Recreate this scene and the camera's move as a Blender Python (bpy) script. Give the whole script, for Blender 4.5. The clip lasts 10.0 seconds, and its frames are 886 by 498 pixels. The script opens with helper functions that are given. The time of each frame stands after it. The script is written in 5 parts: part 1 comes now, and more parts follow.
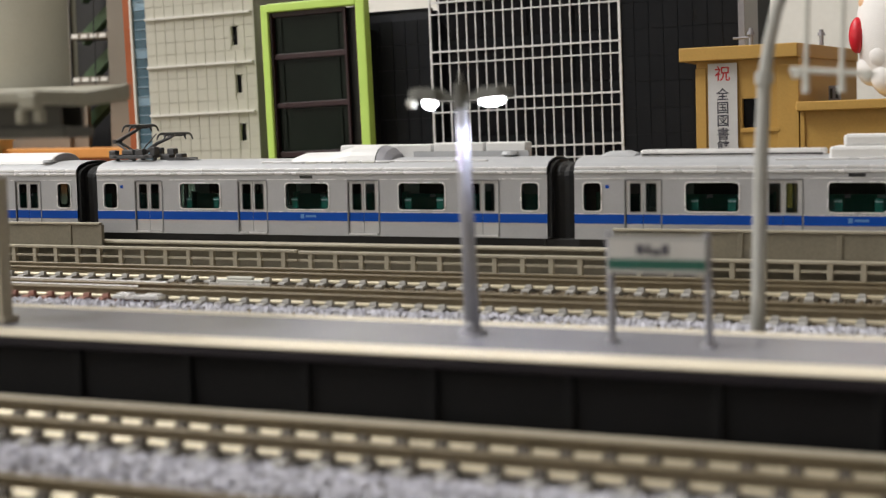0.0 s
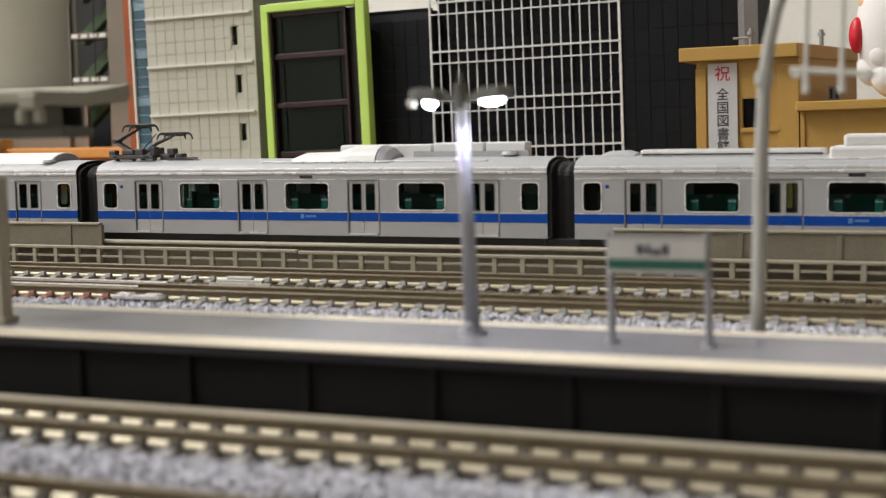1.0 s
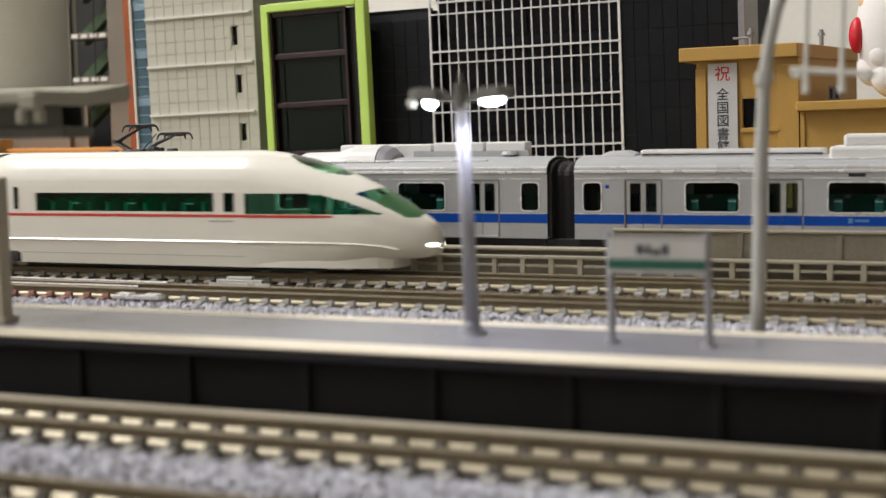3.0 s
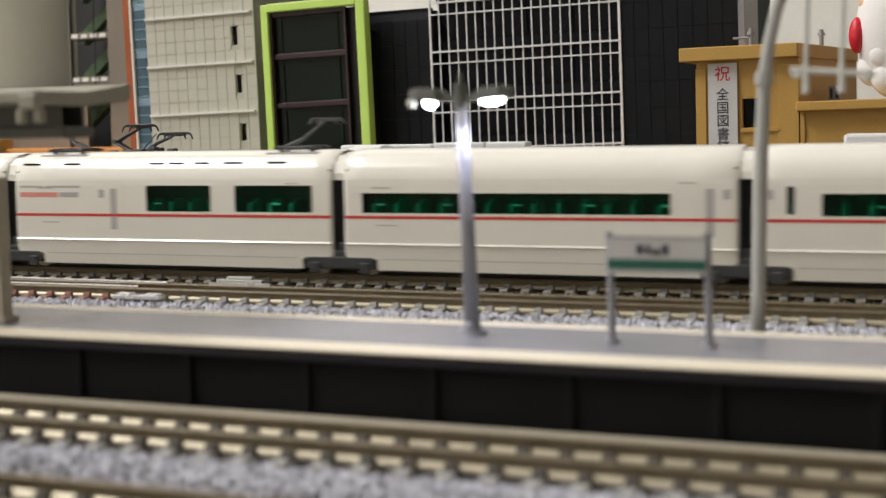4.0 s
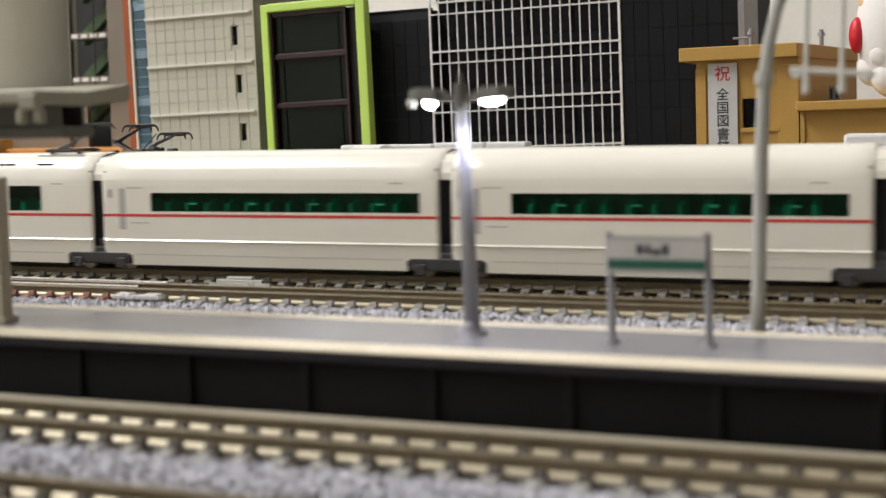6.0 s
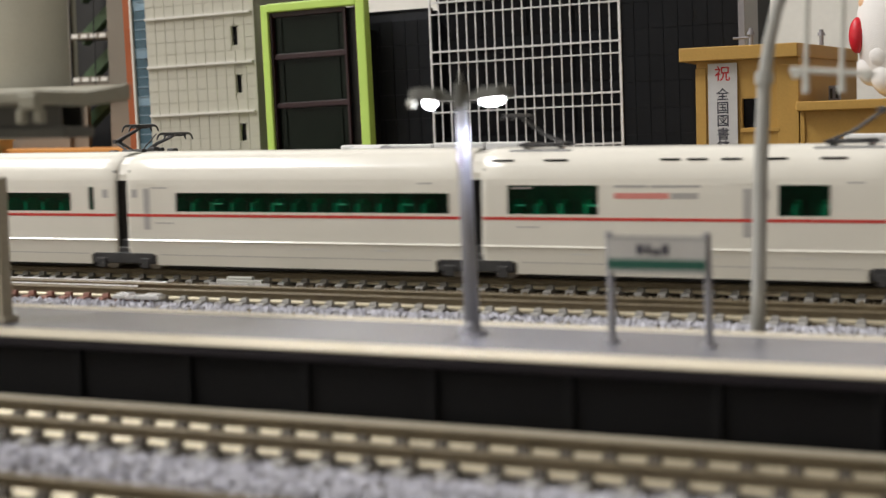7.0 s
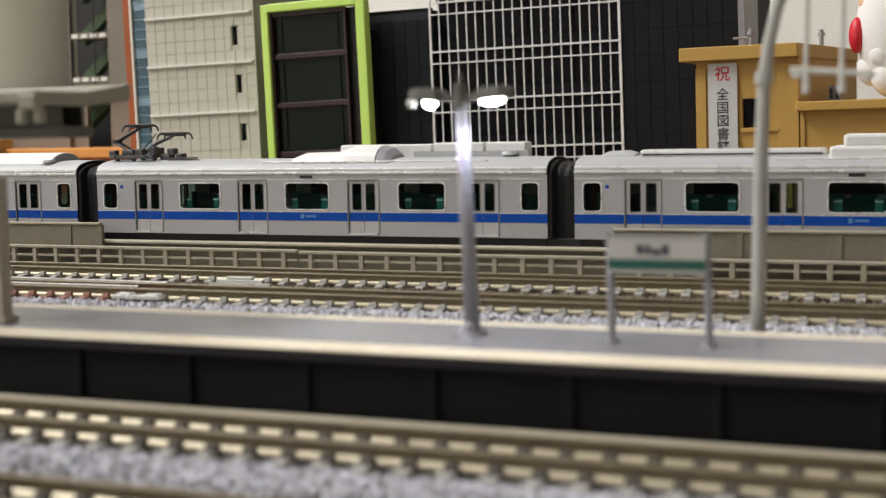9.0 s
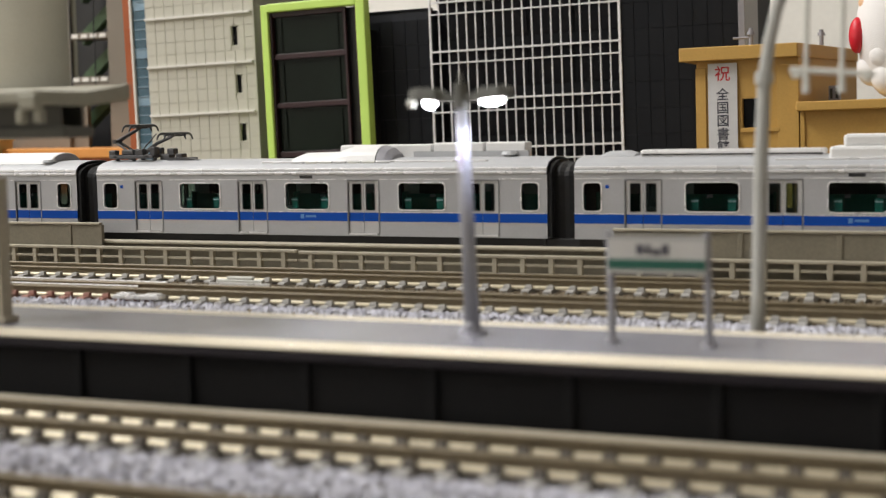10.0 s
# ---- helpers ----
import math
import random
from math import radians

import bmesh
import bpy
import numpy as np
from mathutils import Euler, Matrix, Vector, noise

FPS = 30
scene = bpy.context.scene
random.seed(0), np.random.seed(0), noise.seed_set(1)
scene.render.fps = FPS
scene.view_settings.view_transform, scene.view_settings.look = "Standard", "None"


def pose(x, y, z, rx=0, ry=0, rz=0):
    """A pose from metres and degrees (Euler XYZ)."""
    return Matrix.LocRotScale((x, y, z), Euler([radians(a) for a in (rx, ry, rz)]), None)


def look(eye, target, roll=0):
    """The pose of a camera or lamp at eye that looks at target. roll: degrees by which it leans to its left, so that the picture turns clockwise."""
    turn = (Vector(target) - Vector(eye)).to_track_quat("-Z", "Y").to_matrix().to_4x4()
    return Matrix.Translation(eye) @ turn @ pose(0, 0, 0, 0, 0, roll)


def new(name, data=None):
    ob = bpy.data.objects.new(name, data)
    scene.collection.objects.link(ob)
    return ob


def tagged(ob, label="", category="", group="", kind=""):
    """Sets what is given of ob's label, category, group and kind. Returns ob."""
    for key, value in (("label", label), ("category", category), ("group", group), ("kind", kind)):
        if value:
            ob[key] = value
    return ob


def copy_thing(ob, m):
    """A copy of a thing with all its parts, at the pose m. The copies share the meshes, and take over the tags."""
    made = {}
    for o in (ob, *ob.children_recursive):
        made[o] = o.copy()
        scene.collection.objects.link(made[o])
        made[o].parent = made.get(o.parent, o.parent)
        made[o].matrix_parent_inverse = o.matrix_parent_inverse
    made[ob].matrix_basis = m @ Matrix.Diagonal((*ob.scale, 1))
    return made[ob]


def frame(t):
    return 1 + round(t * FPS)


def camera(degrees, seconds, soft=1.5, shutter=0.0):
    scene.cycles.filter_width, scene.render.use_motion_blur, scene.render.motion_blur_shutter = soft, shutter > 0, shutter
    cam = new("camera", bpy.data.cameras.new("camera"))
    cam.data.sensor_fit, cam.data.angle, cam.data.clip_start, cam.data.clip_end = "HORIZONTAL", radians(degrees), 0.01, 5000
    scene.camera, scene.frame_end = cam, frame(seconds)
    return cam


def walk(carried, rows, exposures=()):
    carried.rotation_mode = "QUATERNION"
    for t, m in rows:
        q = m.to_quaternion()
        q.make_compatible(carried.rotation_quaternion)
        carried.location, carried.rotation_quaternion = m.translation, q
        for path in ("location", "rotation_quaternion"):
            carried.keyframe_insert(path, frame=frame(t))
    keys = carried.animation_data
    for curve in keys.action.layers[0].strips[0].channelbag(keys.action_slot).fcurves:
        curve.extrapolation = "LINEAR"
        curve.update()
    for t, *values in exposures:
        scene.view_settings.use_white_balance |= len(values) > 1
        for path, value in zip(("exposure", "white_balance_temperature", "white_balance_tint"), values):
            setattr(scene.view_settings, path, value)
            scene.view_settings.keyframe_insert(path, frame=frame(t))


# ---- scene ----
# Model railway layout at 1:150. Lengths in the builders are millimetres; part() turns them into metres.
cam = camera(34.97, 10.0, soft=1.2, shutter=0.2)
cam.data.dof.use_dof = True
cam.data.dof.focus_distance = 0.42
cam.data.dof.aperture_fstop = 35.0
EYE = Vector((0, 0, 0.03636))
YAW, PITCH = -0.39406, -0.08917
AIM = EYE + Vector((math.sin(YAW) * math.cos(PITCH), math.cos(YAW) * math.cos(PITCH), math.sin(PITCH)))
walk(cam, [(0, look(EYE, AIM, -1.099)), (10, look(EYE, AIM, -1.099))], exposures=[(0, -0.11), (2.5, -0.10), (4.0, -0.19), (4.5, -0.21), (5.5, -0.09), (7.0, -0.22), (7.5, -0.26), (8.0, -0.2), (9.0, -0.07), (10, -0.04)])

# ---- world and lights: a closed room with a ceiling lamp ----
world = bpy.data.worlds.new("room_air")
scene.world = world
world.use_nodes = True
world.node_tree.nodes["Background"].inputs[0].default_value = (0.9, 0.93, 1.0, 1)
world.node_tree.nodes["Background"].inputs[1].default_value = 0.02


def area_lamp(name, m, sx, sy, power, colour=(1, 1, 1)):
    data = bpy.data.lights.new(name, "AREA")
    data.shape, data.size, data.size_y, data.energy, data.color = "RECTANGLE", sx, sy, power, colour
    ob = new(name, data)
    ob.matrix_world = m
    return ob


area_lamp("ceiling_lamp_light", pose(-1.25, -0.15, 1.49, 0, 0, 0), 0.5, 1.5, 61, (1.0, 0.985, 0.965))

# ---- materials ----


def mat(name, colour, rough=0.5, metal=0.0, vary=0.12, scale=300.0, bump=0.0, fine=3000.0, spec=0.5, trans=0.0, emit=0.0, coat=0.0, colour2=None, rand=0.0, stretch=None, ior=1.5):
    m = bpy.data.materials.new(name)
    m.use_nodes = True
    nt = m.node_tree
    b = nt.nodes["Principled BSDF"]
    b.inputs["Roughness"].default_value = rough
    b.inputs["Metallic"].default_value = metal
    b.inputs["Specular IOR Level"].default_value = spec
    b.inputs["Transmission Weight"].default_value = trans
    b.inputs["Coat Weight"].default_value = coat
    b.inputs["IOR"].default_value = ior
    b.inputs["Base Color"].default_value = (*colour, 1)
    if emit:
        b.inputs["Emission Color"].default_value = (*colour, 1)
        b.inputs["Emission Strength"].default_value = emit
        return m
    tc = nt.nodes.new("ShaderNodeTexCoord")
    mp = nt.nodes.new("ShaderNodeMapping")
    if stretch:
        mp.inputs["Scale"].default_value = stretch
    nt.links.new(tc.outputs["Object"], mp.inputs["Vector"])
    n1 = nt.nodes.new("ShaderNodeTexNoise")
    n1.inputs["Scale"].default_value = scale
    n1.inputs["Detail"].default_value = 6
    n2 = nt.nodes.new("ShaderNodeTexNoise")
    n2.inputs["Scale"].default_value = fine
    n2.inputs["Detail"].default_value = 3
    nt.links.new(mp.outputs[0], n1.inputs["Vector"])
    nt.links.new(mp.outputs[0], n2.inputs["Vector"])
    if vary:
        add = nt.nodes.new("ShaderNodeMath")
        add.operation = "ADD"
        nt.links.new(n1.outputs["Fac"], add.inputs[0])
        nt.links.new(n2.outputs["Fac"], add.inputs[1])
        last = add
        if rand:
            oi = nt.nodes.new("ShaderNodeObjectInfo")
            mu = nt.nodes.new("ShaderNodeMath")
            mu.operation = "MULTIPLY_ADD"
            mu.inputs[1].default_value = rand
            nt.links.new(oi.outputs["Random"], mu.inputs[0])
            nt.links.new(add.outputs[0], mu.inputs[2])
            last = mu
        ramp = nt.nodes.new("ShaderNodeValToRGB")
        e = ramp.color_ramp.elements
        e[0].position, e[1].position = 0.7, 1.3 + rand
        lo, hi = [c * (1 - vary) for c in colour], [min(1, c * (1 + vary)) for c in (colour2 or colour)]
        e[0].color, e[1].color = (*lo, 1), (*hi, 1)
        half = nt.nodes.new("ShaderNodeMath")
        half.operation = "MULTIPLY"
        half.inputs[1].default_value = 1.0
        nt.links.new(last.outputs[0], half.inputs[0])
        # the sum runs from about 0.7 to 1.3: bring it into the ramp's 0 to 1
        mr = nt.nodes.new("ShaderNodeMapRange")
        mr.inputs["From Min"].default_value, mr.inputs["From Max"].default_value = 0.7, 1.3 + rand
        nt.links.new(half.outputs[0], mr.inputs["Value"])
        e[0].position, e[1].position = 0.0, 1.0
        nt.links.new(mr.outputs[0], ramp.inputs[0])
        nt.links.new(ramp.outputs[0], b.inputs["Base Color"])
        rr = nt.nodes.new("ShaderNodeMapRange")
        rr.inputs["To Min"].default_value, rr.inputs["To Max"].default_value = max(0.02, rough - 0.08), min(1, rough + 0.08)
        nt.links.new(n1.outputs["Fac"], rr.inputs["Value"])
        nt.links.new(rr.outputs[0], b.inputs["Roughness"])
    if bump:
        bp = nt.nodes.new("ShaderNodeBump")
        bp.inputs["Strength"].default_value = bump
        bp.inputs["Distance"].default_value = 0.0004
        nt.links.new(n2.outputs["Fac"], bp.inputs["Height"])
        nt.links.new(bp.outputs[0], b.inputs["Normal"])
    return m


M_BOARD = mat("layout_board", (0.16, 0.13, 0.09), 0.85, bump=0.3, scale=40, fine=900)
M_BALLAST = mat("ballast_grey", (0.24, 0.23, 0.235), 0.9, vary=0.35, scale=500, fine=2500, bump=0.8)
M_BALLAST_B = mat("ballast_khaki", (0.14, 0.11, 0.07), 0.85, vary=0.35, scale=500, fine=2500, bump=0.8)
M_GRAIN = mat("ballast_grain", (0.42, 0.42, 0.47), 0.85, vary=0.35, scale=900, fine=1500, colour2=(0.56, 0.56, 0.62))
M_SLEEPER = mat("concrete_sleeper", (0.34, 0.33, 0.31), 0.7, vary=0.2, scale=400, fine=2500, bump=0.3, rand=0.15)
M_SLEEPER_F = mat("brown_sleeper", (0.07, 0.055, 0.038), 0.6, vary=0.2, scale=400, fine=2500, bump=0.3, rand=0.15)
M_SLEEPER_R = mat("rust_sleeper", (0.26, 0.12, 0.09), 0.7, vary=0.2, scale=400, fine=2500, bump=0.3, rand=0.15)
# brown head, pale nickel foot: the lamp's glint is partly put into the foot's colour
M_RAIL = mat("rail_head_brown", (0.17, 0.135, 0.082), 0.45, metal=0.2, vary=0.2, scale=250, fine=2000)
M_RAILFOOT = mat("nickel_rail_foot", (0.68, 0.61, 0.45), 0.42, metal=0.35, vary=0.12, scale=250, fine=2000)
M_CHAIR = mat("rail_chair_dark", (0.07, 0.06, 0.05), 0.6, vary=0.2, scale=300)
M_PLAT = mat("platform_grey", (0.25, 0.25, 0.285), 0.24, vary=0.12, scale=60, fine=1500, bump=0.15)
M_PLAT_EDGE = mat("platform_edge_cream", (0.76, 0.69, 0.55), 0.5, vary=0.06, scale=80, fine=1500)
M_PLAT_DARK = mat("platform_black_wall", (0.0075, 0.0075, 0.0085), 0.65, spec=0.15, vary=0.2, scale=100, fine=1500, bump=0.1)
M_PLAT_LIP = mat("platform_lip_dark", (0.017, 0.014, 0.02), 0.55, spec=0.3, vary=0.15, scale=100, fine=1500)
M_GREYPLASTIC = mat("grey_plastic", (0.33, 0.33, 0.33), 0.5, vary=0.08, scale=200)
M_LAMPPOLE = mat("lamp_pole_grey", (0.25, 0.25, 0.28), 0.4, vary=0.1, scale=200)
M_LAMPHEAD = mat("lamp_head_grey", (0.09, 0.09, 0.08), 0.5, vary=0.1, scale=200)
M_LED = mat("led_white", (0.92, 0.96, 1.0), emit=30.0)
M_HEADLIGHT = mat("headlight_glow", (1.0, 0.97, 0.9), emit=8.0)
M_MAST = mat("mast_grey", (0.40, 0.40, 0.38), 0.45, vary=0.1, scale=200)
M_INSUL = mat("insulator_cream", (0.62, 0.62, 0.58), 0.4, vary=0.05)
M_SIGN_W = mat("sign_white", (0.62, 0.62, 0.63), 0.4, vary=0.04)
M_SIGN_BOARD = mat("sign_board_pale", (0.46, 0.455, 0.45), 0.5, vary=0.06)
M_SIGN_G = mat("sign_green", (0.008, 0.085, 0.062), 0.4, vary=0.06)
M_SIGN_D = mat("sign_ink", (0.05, 0.05, 0.07), 0.5, vary=0.04)
M_FENCE = mat("fence_beige", (0.40, 0.36, 0.28), 0.55, vary=0.12, scale=150, fine=1500, bump=0.1)
M_WALLPANEL = mat("wall_panel_beige", (0.205, 0.182, 0.135), 0.55, vary=0.12, scale=120, fine=1500, bump=0.12)
M_SILVER = mat("silver_body", (0.44, 0.445, 0.47), 0.42, metal=0.35, vary=0.05, scale=120, fine=2500)
M_SILVER_L = mat("silver_roof_edge", (0.74, 0.74, 0.76), 0.28, metal=0.4, vary=0.05, scale=120)
M_ROOF = mat("roof_grey", (0.40, 0.41, 0.43), 0.5, vary=0.06, scale=120, bump=0.05)
M_WHITE_AC = mat("aircon_white", (0.72, 0.72, 0.72), 0.45, vary=0.05, scale=150)
M_BLUE = mat("stripe_blue", (0.002, 0.062, 0.37), 0.4, spec=0.2, vary=0.05, scale=150)
M_DOORFRAME = mat("door_edge_grey", (0.22, 0.22, 0.23), 0.4, metal=0.3, vary=0.06)
M_DOOR = mat("door_silver", (0.50, 0.50, 0.51), 0.38, metal=0.35, vary=0.05, scale=120)
M_BRIGHT = mat("window_rim_silver", (0.80, 0.80, 0.81), 0.28, metal=0.35, vary=0.04)
M_BLACK = mat("black_plastic", (0.015, 0.015, 0.016), 0.5, vary=0.2)
M_GANG = mat("gangway_dark", (0.014, 0.014, 0.015), 0.65, spec=0.25, vary=0.2, scale=200)
M_UNDER = mat("underfloor_dark", (0.03, 0.03, 0.03), 0.6, vary=0.2)
M_SEAT = mat("seat_teal", (0.022, 0.23, 0.18), 0.6, vary=0.15, scale=150)
# near black: the dimness inside the cars is put into this colour
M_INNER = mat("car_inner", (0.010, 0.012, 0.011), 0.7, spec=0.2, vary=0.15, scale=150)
M_AISLE = mat("aisle_wall_grey", (0.11, 0.12, 0.115), 0.7, vary=0.3, scale=90)
M_GLASS = mat("car_glass", (0.36, 0.46, 0.44), 0.06, vary=0, ior=1.14, trans=1.0)
M_CAB = mat("cab_inner", (0.62, 0.68, 0.64), 0.6, vary=0.1)
M_GREENGLASS = mat("green_glass", (0.13, 0.70, 0.44), 0.06, vary=0, ior=1.2, trans=1.0)
M_WINDSCREEN = mat("windscreen_green", (0.36, 0.84, 0.44), 0.06, vary=0, ior=1.25, trans=1.0)
M_SIDEGLASS = mat("cab_side_glass", (0.22, 0.86, 0.52), 0.06, vary=0, ior=1.2, trans=1.0)
M_CREAM = mat("white_body", (0.84, 0.815, 0.745), 0.22, vary=0.02, scale=80, coat=0.4)
M_RED = mat("stripe_red", (0.62, 0.05, 0.04), 0.35, vary=0.05)
M_INK = mat("lettering_grey", (0.45, 0.44, 0.43), 0.5, vary=0.05)
M_INKRED = mat("lettering_red", (0.75, 0.28, 0.25), 0.5, vary=0.05)
M_EMBLEM = mat("emblem_pale", (0.10, 0.24, 0.52), 0.5, vary=0.05)
M_INKWHITE = mat("lettering_white", (0.7, 0.75, 0.8), 0.5, vary=0.05)
M_BOGIE = mat("bogie_dark", (0.045, 0.045, 0.048), 0.5, vary=0.2)
M_WHEEL = mat("wheel_steel", (0.35, 0.33, 0.30), 0.3, metal=0.9, vary=0.1)
M_PANTO = mat("pantograph_grey", (0.085, 0.085, 0.09), 0.42, metal=0.4, vary=0.15)
M_TILE = mat("facade_tile_grey", (0.53, 0.515, 0.44), 0.6, vary=0.05, scale=60, fine=1200, bump=0.1, rand=0.1)
M_GROUT = mat("facade_grout", (0.48, 0.465, 0.395), 0.7, vary=0.06, scale=80)
M_LEDGE = mat("ledge_light", (0.68, 0.66, 0.62), 0.5, vary=0.04, scale=80)
M_DARKWIN = mat("dark_window", (0.006, 0.006, 0.008), 0.25, spec=0.12, vary=0.15, scale=60)
M_BLUEGLASS = mat("blue_window", (0.03, 0.07, 0.10), 0.12, vary=0.3, scale=60, colour2=(0.06, 0.13, 0.18))
M_BLUEPALE = mat("blue_spandrel", (0.22, 0.33, 0.42), 0.3, vary=0.1, scale=60)
M_ORANGE = mat("orange_plastic", (0.32, 0.075, 0.018), 0.5, vary=0.08, scale=80)
M_ORANGE_L = mat("orange_light", (0.62, 0.26, 0.06), 0.5, vary=0.06, scale=80)
M_LIME = mat("lime_plastic", (0.56, 0.80, 0.17), 0.45, vary=0.05, scale=60)
M_MAROON = mat("mullion_maroon", (0.028, 0.008, 0.011), 0.45, vary=0.1)
M_SMOKE = mat("smoked_pane", (0.008, 0.013, 0.009), 0.2, spec=0.15, vary=0.3, scale=40)
M_BLACKTILE = mat("black_facade", (0.0085, 0.0095, 0.012), 0.6, spec=0.15, vary=0.2, scale=60, fine=1200, bump=0.1, rand=0.15)
M_BLACKGROUT = mat("black_facade_joint", (0.026, 0.028, 0.034), 0.6, spec=0.2, vary=0.1)
M_ROD = mat("white_rod", (0.80, 0.80, 0.81), 0.35, vary=0.04)
M_MUSTARD = mat("mustard_plastic", (0.52, 0.31, 0.075), 0.5, vary=0.06, scale=70, fine=1200, bump=0.06)
M_BEIGE = mat("beige_tower", (0.30, 0.29, 0.235), 0.6, vary=0.06, scale=30, fine=800)
M_TAUPE = mat("taupe_wall", (0.17, 0.145, 0.115), 0.6, vary=0.06, scale=30, fine=800)
M_STAIR = mat("green_escalator", (0.07, 0.12, 0.06), 0.5, vary=0.2, scale=60)
M_YELLOWBLK = mat("yellow_block", (0.60, 0.42, 0.16), 0.5, vary=0.06)
M_WALLPAPER = mat("wallpaper_white", (0.82, 0.80, 0.75), 0.8, vary=0.04, scale=30, fine=180, bump=0.8)
M_CEIL = mat("ceiling_white", (0.8, 0.79, 0.77), 0.85, vary=0.03, scale=8, fine=150)
M_FLOOR = mat("floor_wood", (0.25, 0.16, 0.09), 0.5, vary=0.2, scale=6, fine=90)
M_FLEECE = mat("doll_white", (0.82, 0.80, 0.79), 0.6, vary=0.03, scale=200, bump=0.2)
M_DOLLRED = mat("doll_red", (0.60, 0.015, 0.03), 0.4, vary=0.08, scale=150)
M_DOLLSKIN = mat("doll_peach", (0.75, 0.48, 0.28), 0.5, vary=0.03)

# ---- mesh helpers (millimetres) ----


def finish(name, bm, material):
    bm.transform(Matrix.Scale(0.001, 4))
    bmesh.ops.recalc_face_normals(bm, faces=bm.faces[:])
    me = bpy.data.meshes.new(name)
    bm.to_mesh(me)
    bm.free()
    for m in material if isinstance(material, (list, tuple)) else [material]:
        me.materials.append(m)
    return me


def part(name, bm, material, parent=None, label="", smooth=False):
    me = finish(name, bm, material)
    ob = new(name, me)
    if smooth:
        for p in me.polygons:
            p.use_smooth = True
    if parent:
        ob.parent = parent
    if label:
        ob["label"] = label
    return ob


def thing(name, x=0, y=0, z=0, label="", category="", group="", kind=""):
    ob = new(name)
    ob.empty_display_size = 0.01
    ob.location = (x * 0.001, y * 0.001, z * 0.001)
    return tagged(ob, label, category, group, kind)


def box(bm, x0, x1, y0, y1, z0, z1, bev=0.0):
    r = bmesh.ops.create_cube(bm, size=1, matrix=Matrix.Translation(((x0 + x1) / 2, (y0 + y1) / 2, (z0 + z1) / 2)) @ Matrix.Diagonal((x1 - x0, y1 - y0, z1 - z0, 1)))
    if bev:
        edges = list({e for v in r["verts"] for e in v.link_edges})
        bmesh.ops.bevel(bm, geom=edges, offset=bev, segments=2, affect="EDGES", profile=0.5)
    return bm


def boxes(*rows, bev=0.0):
    bm = bmesh.new()
    for r in rows:
        box(bm, *r, bev=bev)
    return bm


def rod(bm, a, b, r0, r1=None, n=10):
    a, b = Vector(a), Vector(b)
    d = b - a
    m = Matrix.Translation((a + b) / 2) @ d.to_track_quat("Z", "Y").to_matrix().to_4x4()
    bmesh.ops.create_cone(bm, cap_ends=True, segments=n, radius1=r0, radius2=r0 if r1 is None else r1, depth=d.length, matrix=m)
    return bm


def loft(bm, rings, close=True, caps=True):
    vs = [[bm.verts.new(p) for p in ring] for ring in rings]
    n = len(vs[0])
    for a, b in zip(vs, vs[1:]):
        for i in range(n if close else n - 1):
            j = (i + 1) % n
            bm.faces.new((a[i], a[j], b[j], b[i]))
    if caps:
        bm.faces.new(vs[0])
        bm.faces.new(vs[-1])
    return bm


def panel(bm, x0, x1, z0, z1, y0, y1, holes=()):
    """An upright slab between y0 and y1 with rectangular holes (x0, x1, z0, z1) right through it."""
    xs = sorted({x0, x1, *[h[0] for h in holes], *[h[1] for h in holes]})
    zs = sorted({z0, z1, *[h[2] for h in holes], *[h[3] for h in holes]})
    verts = {}

    def v(i, j, k):
        if (i, j, k) not in verts:
            verts[i, j, k] = bm.verts.new((xs[i], (y0, y1)[k], zs[j]))
        return verts[i, j, k]

    def solid(i, j):
        if not (0 <= i < len(xs) - 1 and 0 <= j < len(zs) - 1):
            return False
        cx, cz = (xs[i] + xs[i + 1]) / 2, (zs[j] + zs[j + 1]) / 2
        return not any(h[0] < cx < h[1] and h[2] < cz < h[3] for h in holes)

    for i in range(len(xs) - 1):
        for j in range(len(zs) - 1):
            if not solid(i, j):
                continue
            for k in (0, 1):
                bm.faces.new((v(i, j, k), v(i + 1, j, k), v(i + 1, j + 1, k), v(i, j + 1, k)))
            for di, dj, a, b in ((-1, 0, (i, j), (i, j + 1)), (1, 0, (i + 1, j), (i + 1, j + 1)), (0, -1, (i, j), (i + 1, j)), (0, 1, (i, j + 1), (i + 1, j + 1))):
                if not solid(i + di, j + dj):
                    bm.faces.new((v(*a, 0), v(*b, 0), v(*b, 1), v(*a, 1)))
    return bm


def rounded(x0, x1, z0, z1, r, n=4):
    pts = []
    for cx, cz, a0 in ((x1 - r, z1 - r, 0), (x0 + r, z1 - r, 90), (x0 + r, z0 + r, 180), (x1 - r, z0 + r, 270)):
        for i in range(n + 1):
            a = radians(a0 + 90 * i / n)
            pts.append((cx + r * math.cos(a), cz + r * math.sin(a)))
    return pts


def ring(bm, x0, x1, z0, z1, w, r, y0, y1):
    """A rounded frame round an opening, from y0 to y1 deep, w wide."""
    inner, outer = rounded(x0, x1, z0, z1, r), rounded(x0 - w, x1 + w, z0 - w, z1 + w, r + w * 0.4)
    loops = [[bm.verts.new((x, y, z)) for x, z in pts] for pts, y in ((inner, y0), (outer, y0), (outer, y1), (inner, y1))]
    for a, b in zip(loops, loops[1:] + loops[:1]):
        for i in range(len(a)):
            j = (i + 1) % len(a)
            bm.faces.new((a[i], a[j], b[j], b[i]))
    return bm


def share(name, me, parent, m):
    ob = new(name, me)
    ob.parent = parent
    ob.matrix_basis = m
    return ob


